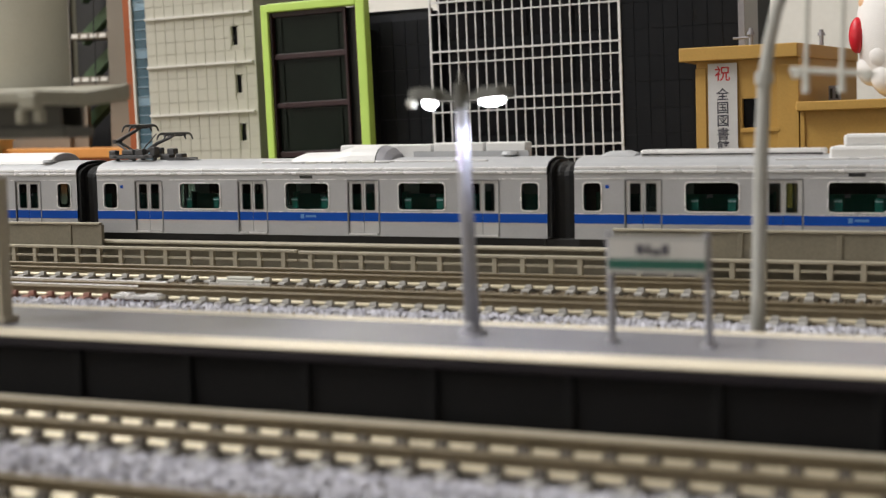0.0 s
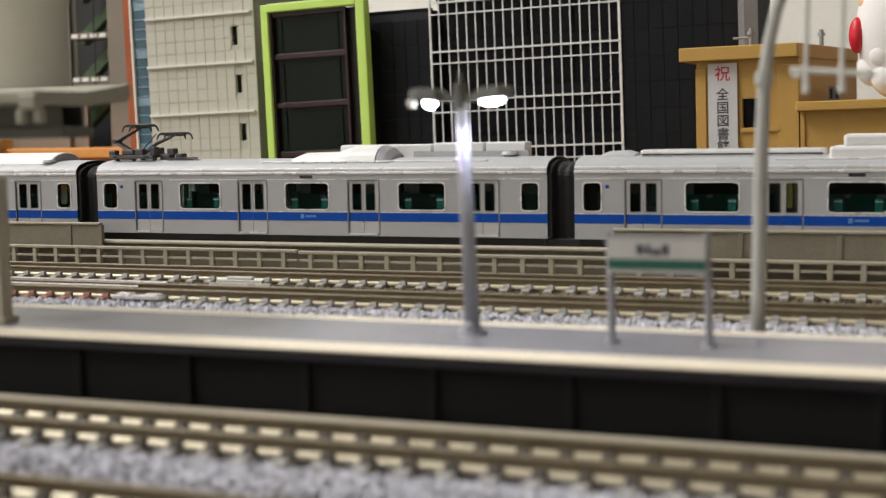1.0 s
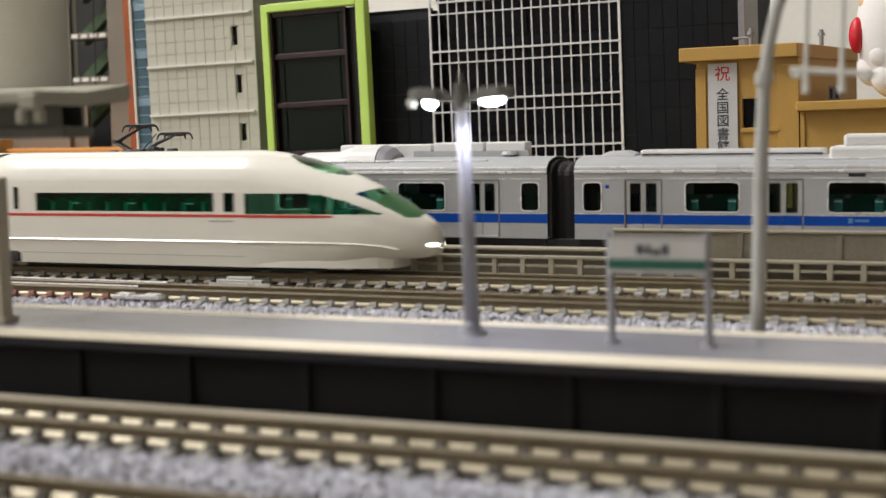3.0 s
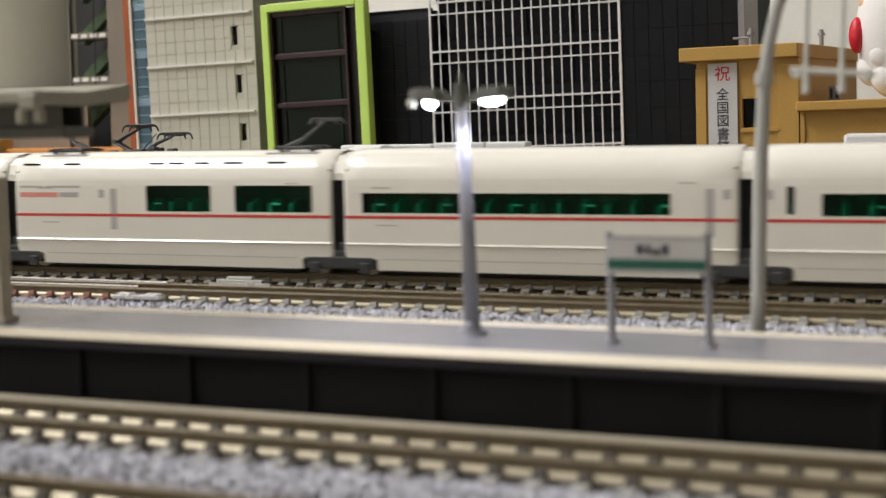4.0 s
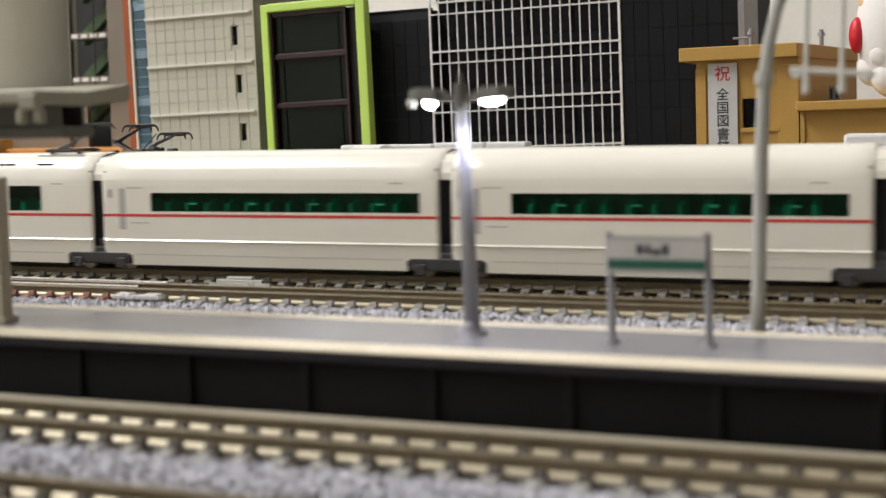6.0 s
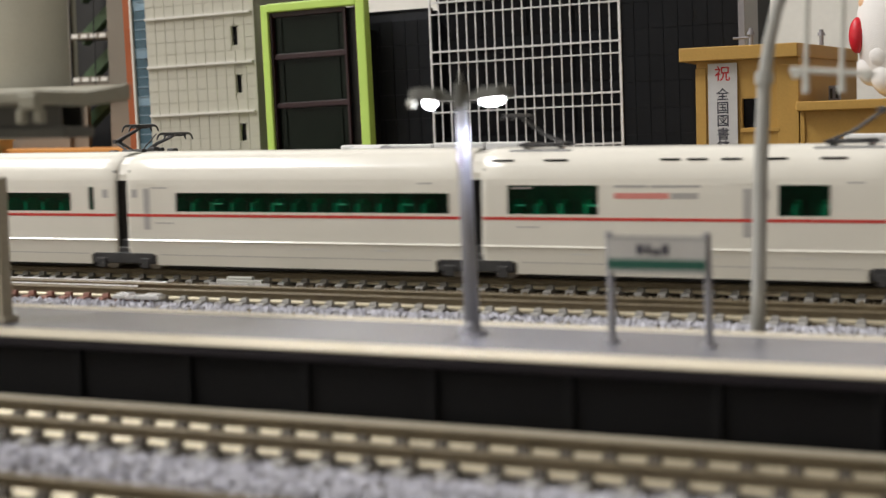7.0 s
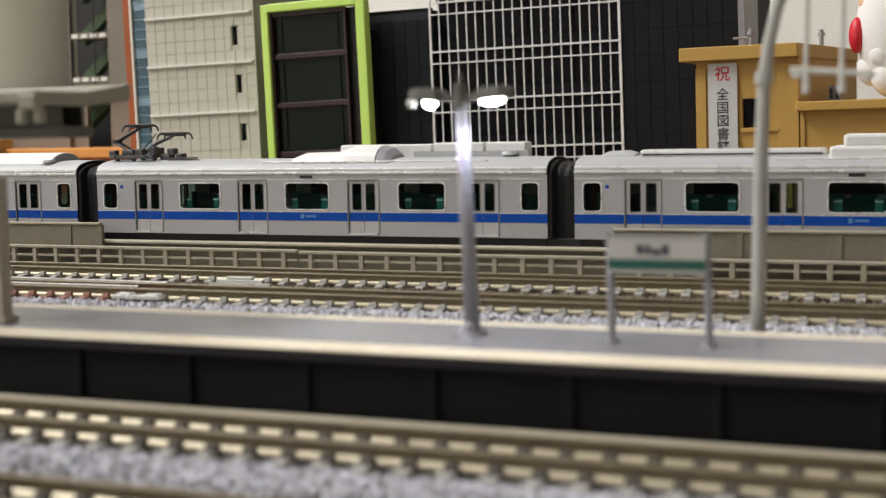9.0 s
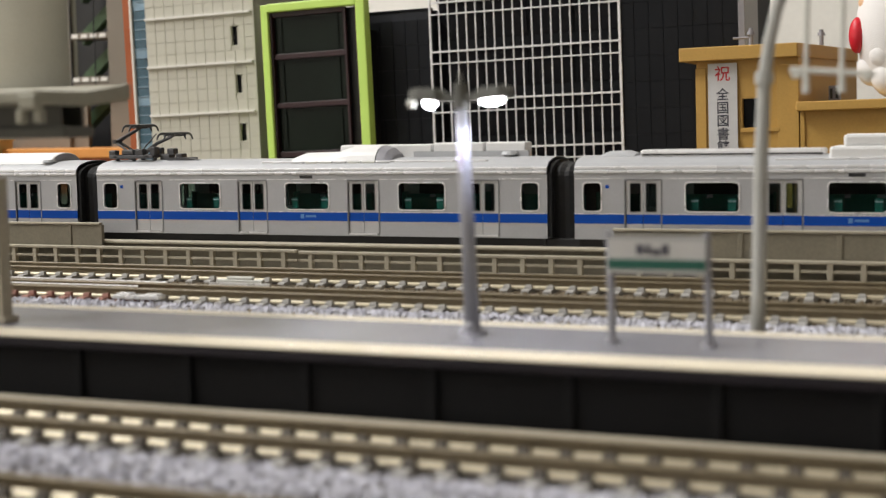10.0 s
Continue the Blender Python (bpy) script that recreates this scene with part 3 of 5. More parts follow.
# the shelter pillar at the platform's left
pil = thing("shelter_pillar", -141.6, 167.6, ZP, "brown-grey shelter pillar with a white notice plate", "pillar")
part("shaft", boxes((-2.0, 1.35, -1.2, 1.2, 0, 21.6), bev=0.25), M_FENCE, pil)
part("notice_plate", boxes((-2.2, -0.2, -1.5, -1.22, 5.0, 17.8), bev=0.1), M_SIGN_W, pil, "white notice plate")
part("notice_frame", boxes((-2.4, 0.0, -1.55, -1.25, 17.8, 18.2), (-2.4, 0.0, -1.55, -1.25, 4.6, 5.0)), M_BRIGHT, pil)
part("foot", boxes((-2.5, 2.0, -1.7, 1.7, 0, 0.9), bev=0.2), M_FENCE, pil)

# the platform shelter whose roof ends at the left
shl = thing("platform_shelter", -160.0, 172.0, ZP, "beige platform shelter roof on dark beams", "shelter")
bm = bmesh.new()
# a shallow butterfly roof across the platform; its near wing is the lower one at the end
loft(bm, [[(x, y, z) for y, z in ((-13.2, 32.4), (-2, 31.9), (8.8, 33.2), (8.8, 35.0), (-2, 33.6), (-13.2, 33.7))] for x in (-170.0, 33.0)])
part("roof", bm, M_BEIGE, shl, "beige butterfly roof")
part("gutter", boxes((-170, 33.2, -13.9, -13.0, 32.2, 33.9), bev=0.25), M_BEIGE, shl)
part("end_trim", loft(bmesh.new(), [[(33.0, y, a), (33.7, y, a), (33.7, y, b), (33.0, y, b)] for y, a, b in ((-13.4, 32.2, 33.9), (-2, 31.8, 33.9), (8.9, 33.0, 35.2))]), M_BEIGE, shl)
part("valley_bracket", boxes((31.2, 34.2, -14.2, -12.2, 31.2, 33.5), bev=0.4), M_BEIGE, shl)
for lx in (30.2, 33.2):
    part("bracket_leg", boxes((lx, lx + 1.3, -13.6, -12.2, 29.4, 31.4), bev=0.3), M_BEIGE, shl)
part("centre_beam", boxes((-170, 32.0, -5.0, 2.0, 27.3, 29.0), bev=0.3), M_LAMPHEAD, shl, "dark grey centre beam")
part("under_panel", boxes((-170, 30.5, -4.2, -3.6, 28.9, 32.0), (-170, 30.5, 1.0, 1.6, 28.9, 32.3)), M_LAMPHEAD, shl, "dark underside panel")
for px in (-20, -110):
    part("post", boxes((px - 1.6, px + 1.6, -3.2, 0.2, 0, 27.4), bev=0.3), M_FENCE, shl)
    part("cross_arm", boxes((px - 1.2, px + 1.2, -12.5, 8, 29.0, 31.9), bev=0.3), M_LAMPHEAD, shl)

# ---- the buildings behind the tracks ----
def settle(ob, px, pz, lean):
    """Lean a building sideways by a few degrees round the point (px, pz) of its front."""
    p = Matrix.Translation((px * 0.001, ob.location.y, pz * 0.001))
    ob.matrix_world = p @ pose(0, 0, 0, 0, lean, 0) @ p.inverted() @ Matrix.Translation(ob.location)


# grey tiled office block with a blue glass corner strip
GY = 560.0
gb = thing("office_building", 0, GY, BASE, "grey tiled model office block with pale ledges", "building")
GX0, GX1, GZ = -380.5, -322.5, 132.0
G_WINS = [(-335.0, -330.7, 72.8, 82.0), (-333.9, -329.7, 51.2, 60.0), (-333.0, -328.6, 29.4, 37.8), (-335.0, -330.7, 95.5, 104.7)]


def up(z):
    return z - BASE


bm = bmesh.new()
panel(bm, GX0, GX1, 0, up(GZ), 0.6, 3.0, [(a, b, up(c), up(d)) for a, b, c, d in G_WINS])
part("wall", bm, M_GROUT, gb)
part("core", boxes((GX0, GX1, 8.0, 70.0, 0, up(GZ) - 1)), M_GROUT, gb)
part("side_wall", boxes((GX0, GX0 + 2, 3.0, 8.0, 0, up(GZ)), (GX1 - 2, GX1, 3.0, 8.0, 0, up(GZ))), M_TILE, gb)
part("roof", boxes((GX0 - 8, GX1, 0.6, 70, up(GZ), up(GZ) + 2)), M_TILE, gb)
LEDGES = [27.0 - 7.0, 42.9, 65.3, 87.6, 109.8]
for z in LEDGES:
    part("ledge", boxes((GX0 + 0.2, GX1 - 1.5, -1.0, 0.7, up(z) - 0.55, up(z) + 0.55), bev=0.15), M_LEDGE, gb)
for a, b, c, d in G_WINS:
    w = part("window_frame", ring(bmesh.new(), a + 0.25, b - 0.25, up(c) + 0.25, up(d) - 0.25, 0.35, 0.05, 0.5, 2.0), M_TILE, gb)
    part("pane", boxes((a, b, 2.2, 2.5, up(c), up(d))), M_DARKWIN, w)
    # flat grey strip stands in for the paler right reveal of the opening
    part("reveal_strip", boxes((b - 1.7, b - 0.1, 1.7, 2.1, up(c) + 0.2, up(d) - 0.5)), M_GROUT, w, "light grey strip for the window's right reveal")
cols = 11
cell = (GX1 - GX0) / cols
tiles = {}
for i in range(cols):
    for za, zb in zip(LEDGES, LEDGES[1:]):
        for r in range(4):
            h = (zb - za) / 4
            x0, x1, z0, z1 = GX0 + i * cell, GX0 + (i + 1) * cell, za + r * h, za + (r + 1) * h
            if any(x0 < b and x1 > a and z0 < d and z1 > c for a, b, c, d in G_WINS):
                # clip against the window: keep the strip on either side
                for a, b, c, d in G_WINS:
                    if x0 < b and x1 > a and z0 < d and z1 > c:
                        for xa, xb in ((x0, a), (b, x1)):
                            if xb - xa > 0.6:
                                part("tile", boxes((xa + 0.12, xb - 0.12, 0.25, 0.7, up(z0) + 0.12, up(z1) - 0.12)), M_TILE, gb)
                continue
            key = round(h, 3)
            if key not in tiles:
                tiles[key] = finish("tile", boxes((0.12, cell - 0.12, 0.25, 0.7, 0.12, h - 0.12)), M_TILE)
            share("tile", tiles[key], gb, mm(x0, 0, up(z0)))
# blue glass strip at the corner
part("mullion", boxes((-389.2, -387.9, 0, 4, 0, up(GZ)), bev=0.2), M_LEDGE, gb)
part("backing", boxes((-387.9, GX0, 3.0, 8.0, 0, up(GZ))), M_BLACKTILE, gb)
zz = 8.0
i = 0
while zz < GZ - 6:
    tall = 4.2 if i % 5 == 4 else 4.5
    part("window", boxes((-387.8, GX0 - 0.1, 1.2, 2.4, up(zz) + 0.25, up(zz + tall) - 0.25)), M_BLUEPALE if i % 5 == 4 else M_BLUEGLASS, gb, "pale blue spandrel" if i % 5 == 4 else "dark blue pane")
    part("glazing_bar", boxes((-387.8, GX0 - 0.1, 0.9, 1.6, up(zz) - 0.22, up(zz) + 0.22)), M_BLUEPALE, gb)
    zz += tall
    i += 1

# orange corner column of the building beside it
oc = thing("orange_column", -393.2, 566, BASE, "orange-brown plastic corner column", "column")
part("shaft", boxes((-2.6, 1.7, -1.5, 6, 0, 135), bev=0.3), M_ORANGE, oc)
part("side_strip", boxes((1.7, 2.6, -0.5, 5, 0, 135), bev=0.1), M_TAUPE, oc)

# lime green framed glass lift tower
lt = thing("lift_tower", 0, 548, BASE, "lime green framed lift tower with smoked glass", "building")
LK = 548 / 560.0
LX0, LX1, LZ = -319.0 * LK, -267.2 * LK, 36.36 + (91.5 - 36.36) * LK
part("frame", boxes((LX0, LX0 + 3.6, 0, 5.6, 0, up(LZ)), (LX1 - 4.4, LX1, 0, 5.6, 0, up(LZ)), (LX0 + 3.3, LX1 - 4.1, -0.3, 5.3, up(LZ) - 3.4, up(LZ) + 0.3), bev=0.5), M_LIME, lt, "lime green frame")
part("inner_core", boxes((LX0 + 3.5, LX1 - 4.3, 5.45, 6.4, 0, up(LZ) - 3.6)), M_BLACK, lt)
part("inner_reveal", boxes((LX0 + 3.6, LX0 + 4.6, 1.5, 5.4, 0, up(LZ) - 3.6), (LX1 - 5.4, LX1 - 4.4, 1.5, 5.4, 0, up(LZ) - 3.6)), M_MAROON, lt)
lvl = [4.0, 24.4, 46.0, 67.4, 86.0]
for a, b in zip(lvl, lvl[1:]):
    part("smoked_pane", boxes((LX0 + 5.0, LX1 - 11.2, 4.0, 4.8, up(a) + 1.2, up(b) - 1.2)), M_SMOKE, lt, "smoked glass pane")
    part("inner_bar", boxes((LX0 + 8.0, LX0 + 8.5, 3.4, 3.9, up(a) + 1.2, up(b) - 1.2), (LX1 - 15.0, LX1 - 14.5, 3.4, 3.9, up(a) + 1.2, up(b) - 1.2), (LX0 + 8.5, LX1 - 15, 3.4, 3.9, up(b) - 2.6, up(b) - 2.2)), M_SMOKE, lt)
for z in lvl:
    part("maroon_bar", boxes((LX0 + 4.4, LX1 - 11.0, 2.4, 4.0, up(z) - 1.2, up(z) + 1.2), bev=0.2), M_MAROON, lt, "dark maroon crossbar")
part("maroon_post", boxes((LX1 - 11.4, LX1 - 10.2, 2.4, 4.2, 0, up(LZ) - 3.6), bev=0.2), M_MAROON, lt)
part("back_block", boxes((LX0 + 0.5, LX1 - 0.5, 6.5, 40, 0, up(LZ) - 14)), M_BLACKTILE, lt)

# black office block with a white grid of rods
bb = thing("black_building", 0, 560, BASE, "black tiled model office block with white grille", "building")
BX0, BX1, BZL, BZR = -266.0, -105.2, 86.0, 150.0
GR0, GR1 = -236.3, -153.0
bm = bmesh.new()
panel(bm, BX0, GR0, 0, up(BZL), 0.6, 4.0)
part("wall", bm, M_BLACKGROUT, bb)
part("wall", boxes((GR0, GR1, 9.0, 12.0, 0, up(BZR))), M_BLACKTILE, bb)
part("wall", boxes((GR1, BX1, 0.6, 4.0, 0, up(BZR))), M_BLACKGROUT, bb)
part("core", boxes((BX0, BX1 - 0.5, 12, 80, 0, up(BZL)), (GR0, BX1 - 0.5, 12, 80, up(BZL), up(BZR))), M_BLACKTILE, bb)
part("reveal", boxes((GR0 - 1.0, GR0, 4.0, 12.0, 0, up(BZL)), (GR1, GR1 + 1, 4.0, 12.0, 0, up(BZR))), M_BLACKTILE, bb)
part("corner_strip", boxes((BX1, BX1 + 2.6, 0.2, 30.0, 0, up(BZR)), bev=0.2), M_LAMPPOLE, bb, "dark grey corner strip")
part("parapet", boxes((BX0, GR0, 0.0, 4.2, up(BZL), up(BZL) + 0.8), bev=0.2), M_BLACKTILE, bb)
part("slit_window", boxes((-122.9, -121.4, 0.2, 0.62, up(73.8), up(78.2))), M_BLACK, bb)
# dark facade panels
pw_l = (GR0 - BX0) / 5
for i in range(5):
    z = 8.0
    while z + 10.6 <= BZL:
        me_key = ("l", 10.6)
        if me_key not in tiles:
            tiles[me_key] = finish("tile", boxes((0.15, pw_l - 0.15, 0.2, 0.7, 0.2, 10.4)), M_BLACKTILE)
        share("tile", tiles[me_key], bb, mm(BX0 + i * pw_l, 0, up(z)))
        z += 10.6
pw_r = (BX1 - GR1) / 8
tiles["r"] = finish("tile", boxes((0.12, pw_r - 0.12, 0.2, 0.7, 0.15, 10.45)), M_BLACKTILE)
for i in range(8):
    for j in range(13):
        share("tile", tiles["r"], bb, mm(GR1 + i * pw_r, 0, up(8.0 + 10.6 * j)))
# floor slabs and dark windows behind the grille
for j in range(7):
    z = 5.3 + 20.9 * j
    part("spandrel", boxes((GR0, GR1, 7.6, 9.0, up(z), up(z) + 4.6)), M_BLACKTILE, bb)
    for i in range(4):
        w0 = GR0 + 1 + i * (GR1 - GR0 - 2) / 4
        part("window", boxes((w0 + 0.5, w0 + 19.5, 8.3, 8.9, up(z) + 5.0, up(z) + 20.4)), M_DARKWIN, bb)
gr = part("grille_frame", boxes((GR0 - 0.3, GR0 + 0.5, -0.6, 0.4, up(3), up(BZR)), (GR1 - 0.5, GR1 + 0.5, -0.6, 0.4, up(3), up(BZR))), M_ROD, bb, "white plastic grille")
vm = finish("rod", boxes((-0.23, 0.23, -0.3, 0.3, up(3), up(BZR))), M_ROD)
for i in range(1, 20):
    share("upright_rod", vm, gr, mm(GR0 + (GR1 - GR0) * i / 20.0, 0, 0))
hm = finish("rod", boxes((GR0, GR1, -0.9, 0.1, -0.38, 0.38)), M_ROD)
hm2 = finish("rod", boxes((GR0, GR1, -0.8, 0.2, -0.28, 0.28)), M_ROD)
for j in range(7):
    z = 26.1 + 20.8 * j
    share("cross_rod", hm, gr, mm(0, 0, up(z)))
    share("cross_rod", hm2, gr, mm(0, 0, up(z - 5.0)))

# mustard library building with a hanging banner
LY = 500.0
lib = thing("library_building", 0, LY, BASE, "mustard yellow model library with flat roof slab", "building")
LW0, LWC = -108.9, -73.6
ang = radians(80)
dx, dy = math.cos(ang), math.sin(ang)


def prism(pts, z0, z1, bev=0.0):
    bm = bmesh.new()
    loft(bm, [[(x, y, z) for x, y in pts] for z in (z0, z1)])
    if bev:
        bmesh.ops.bevel(bm, geom=bm.edges[:], offset=bev, segments=2, affect="EDGES", profile=0.5)
    return bm


side = 70.0
bm = bmesh.new()
panel(bm, LW0, LWC, 0, up(56.6), 0, 2.5, [(-92.9, -84.0, up(32.8), up(43.0))])
part("front_wall", bm, M_MUSTARD, lib)
part("core", prism([(LW0 + 0.2, 4), (LWC - 0.4, 4), (LWC + dx * side - 0.4, dy * side), (LW0 + 0.2, dy * side)], 0, up(56.6)), M_MUSTARD, lib)
part("side_wall", prism([(LWC - 0.02, 0), (LWC + dx * side, dy * side), (LWC + dx * side - 2, dy * side), (LWC - 2, 2.5)], 0, up(56.6)), M_MUSTARD, lib)
part("corner_pilaster", boxes((LWC - 7.0, LWC + 0.3, -0.7, 2.0, 0, up(54.2)), (LW0 - 0.3, LW0 + 3.4, -0.7, 2.0, 0, up(54.2)), bev=0.2), M_MUSTARD, lib)
part("pane", boxes((-92.9, -84.0, 2.6, 3.2, up(32.8), up(43.0))), M_DARKWIN, lib)
part("window_sill", boxes((-93.6, -80.0, -0.9, 0.2, up(31.2), up(32.6)), bev=0.15), M_MUSTARD, lib)
part("roof_slab", prism([(LW0 - 5.2, -5.0), (LWC + 0.6, -5.0), (LWC + 0.6 + dx * side, dy * side), (LW0 - 5.2, dy * side)], up(56.6), up(61.4), 0.35), M_MUSTARD, lib, "mustard roof slab")
for px, py, hh in ((-90.6, 6, 6.5), (-69.5, 30, 6.0)):
    part("roof_vent", rod(rod(bmesh.new(), (px, py, up(61.4)), (px, py, up(61.4) + hh), 0.8, 0.8, 10), (px, py, up(61.4) + hh * 0.62), (px, py, up(61.4) + hh * 0.82), 1.5, 1.2, 10), M_LAMPPOLE, lib, "dark grey roof pipe")
part("roof_pipe", rod(bmesh.new(), (-97, 6, up(64.5)), (-90, 6, up(64.5)), 0.45, 0.45, 8), M_LAMPPOLE, lib)
# low annex in front of the side wall
AX0 = -73.2
part("annex", boxes((AX0 + 1.2, 90, 0.4, 60, 0, up(37.9))), M_MUSTARD, lib)
part("annex_pilaster", boxes((AX0 + 0.3, AX0 + 1.8, -0.5, 0.6, 0, up(37.8)), bev=0.15), M_MUSTARD, lib)
part("annex_roof", boxes((AX0 - 0.6, 90, -4.6, 60, up(37.9), up(41.2)), bev=0.4), M_MUSTARD, lib, "mustard annex roof slab")
part("roof_box", boxes((-66.2, -62.2, 22, 26, up(41.2), up(46.8)), bev=0.3), M_LAMPPOLE, lib, "dark grey roof box")
part("roof_box_slot", boxes((-65.6, -64.7, 21.6, 22.0, up(42.2), up(45.8)), (-63.7, -62.8, 21.6, 22.0, up(42.2), up(45.8))), M_BLACK, lib)

# the banner with its vertical lettering
ban = thing("banner", -99.5, LY, BASE, "white vertical banner with red and black Japanese lettering", "banner")
part("cloth", boxes((-5.15, 5.15, -1.25, -0.85, 0, up(55.5)), bev=0.1), M_SIGN_W, ban)


def glyph(ch, z, size, material):
    cu = bpy.data.curves.new("character", "FONT")
    cu.body, cu.size, cu.align_x, cu.align_y = ch, size * 0.001, "CENTER", "CENTER"
    cu.extrude, cu.offset = 0.00004, 0.00005
    ob = new("character", cu)
    ob.parent = ban
    ob.matrix_basis = pose(0, -0.00130, up(z) * 0.001, 90, 0, 0)
    cu.materials.append(material)
    return ob


M_BANRED = mat("banner_red", (0.55, 0.02, 0.03), 0.5, vary=0.05)
glyph("祝", 51.5, 5.6, M_BANRED)
for ch, z in zip("全国図書館", (44.3, 39.6, 35.0, 30.4, 25.9)):
    glyph(ch, z, 4.6, M_SIGN_D)

# a plain doll that sits on the annex roof
bm = bmesh.new()


def blob(cx, cy, cz, rx, ry, rz, mi):
    r = bmesh.ops.create_uvsphere(bm, u_segments=20, v_segments=14, radius=1, matrix=Matrix.Translation((cx, cy, cz)) @ Matrix.Diagonal((rx, ry, rz, 1)))
    for f in {f for v in r["verts"] for f in v.link_faces}:
        f.material_index, f.smooth = mi, True


blob(5, 5, 23, 14.0, 10, 25, 0)
for cx, cy, cz, r in ((-3.0, 3, 9, 6.0), (2, 0, 6, 6), (8, 0, 7, 6), (-3.6, 3, 18, 5.6), (1, -0.5, 14, 6), (8, -1, 16, 6.5), (-1.5, 1, 26, 6), (4, -1, 24, 6.5), (12, 1, 26, 7)):
    blob(cx, cy + 0.8, cz, r * 0.93, r * 0.7, r, 0)
blob(-8.2, 2, 20.5, 2.9, 3.5, 6.2, 1)
blob(-4.5, 3, 31.5, 3.6, 3, 3.2, 2)
blob(4, 6, 44, 10, 9, 9, 1)
bmesh.ops.translate(bm, verts=bm.verts[:], vec=(0, 0, -min(v.co.z for v in bm.verts)))
doll = part("doll", bm, [M_FLEECE, M_DOLLRED, M_DOLLSKIN])
doll.location = (-0.0462, 0.503, 0.0412)
tagged(doll, "plain white plastic doll with a red mitten", "doll")

# beige tower with canopy, far to the left
TY = 800.0
bt = thing("beige_tower", 0, TY, BASE, "beige model tower with a canopy and glazed stairwell", "building")
bm = bmesh.new()
arc = [(-690 + 84 * math.sin(radians(a)), 84 - 84 * math.cos(radians(a))) for a in range(-90, 91, 2)]
loft(bm, [[(x, y, z) for x, y in arc + [(-606, 120), (-774, 120)]] for z in (up(60), up(210))])
part("round_wall", bm, M_BEIGE, bt, smooth=False)
bm = bmesh.new()
panel(bm, -607, -556, 0, up(210), 0, 4, [(-606, -575, up(102), up(168)), (-606, -575, up(68), up(100)), (-594, -575, 0, up(56))])
part("stair_wall", bm, M_TAUPE, bt)
part("stair_back", boxes((-700, -560.5, 32, 36, 0, up(210))), M_BLACK, bt)
part("side_return", boxes((-560, -556, 4, 60, 0, up(210))), M_TAUPE, bt)
for z in (98.0, 68.5, 127.5):
    part("landing", boxes((-606, -575, 0.5, 20, up(z), up(z) + 4.2)), M_TAUPE, bt, "taupe stair landing")
    lm_ = finish("landing_panel", boxes((-2.6, 2.6, -0.2, 0.5, 0.8, 3.4)), M_LEDGE)
    for i in range(4):
        share("landing_panel", lm_, bt, mm(-602 + i * 7.6, 0, up(z)))
for z in (38.0, 68.0, 97.0, 126.0):
    bm = bmesh.new()
    loft(bm, [[(x, 14, up(zz)), (x, 22, up(zz)), (x, 22, up(zz) + 9), (x, 14, up(zz) + 9)] for x, zz in ((-606, z - 2), (-572, z + 27))])
    part("stair_flight", bm, M_STAIR, bt, "green sloping stair flight")
part("window_bar", boxes((-586.3, -585.7, -0.4, 0.4, up(57), up(168)), (-606, -605, -0.4, 0.4, up(57), up(168))), M_BLACK, bt)
part("base_wall", boxes((-774, -607, -3, -0.5, 0, up(62))), M_TAUPE, bt)
part("base_band", boxes((-774, -560, -4, -0.2, up(60), up(66)), bev=0.5), M_BEIGE, bt)

# low orange and yellow blocks in front of it
ob_ = thing("orange_shed", -602, 770, BASE, "low orange model shed behind the train", "building")
part("wall", boxes((-50, 62, 0, 30, 0, 24.0), bev=0.5), M_ORANGE, ob_)
part("roof", boxes((-52, 64, -2, 32, 24.0, 30.5), bev=0.6), M_ORANGE_L, ob_, "light orange roof slab")
yb = thing("yellow_block", -668, 765, BASE, "pale yellow block beside the shed", "block")
part("body", boxes((-30, 27, -12, 14, 0, 36), bev=0.6), M_YELLOWBLK, yb)
part("cap", boxes((-31, 28, -13, 15, 36, 37.5), bev=0.4), M_YELLOWBLK, yb)

settle(gb, -352, 55, -1.5)
settle(oc, -391, 55, -1.5)
settle(lt, -286, 60, -1.8)
settle(bb, -190, 55, -1.35)
settle(lib, -90, 48, -0.8)
settle(ban, -99.5, 48, -0.8)

# ---- the commuter train on the raised track ----
ZW0, ZW1 = 15.36, 21.87
CAR_L = 127.8
B_DOORS = [(12.2 + 31.65 * i, 20.6 + 31.65 * i) for i in range(4)]
B_WINS = [(2.2, 6.4), (26.3, 38.3), (57.8, 70.0), (89.4, 101.6), (121.4, 125.6)]


def blue_body(bm_holes, yface, sgn):
    bm = bmesh.new()
    panel(bm, 0, CAR_L, 8.7, 24.2, yface, yface + sgn * 0.7, bm_holes)
    return bm


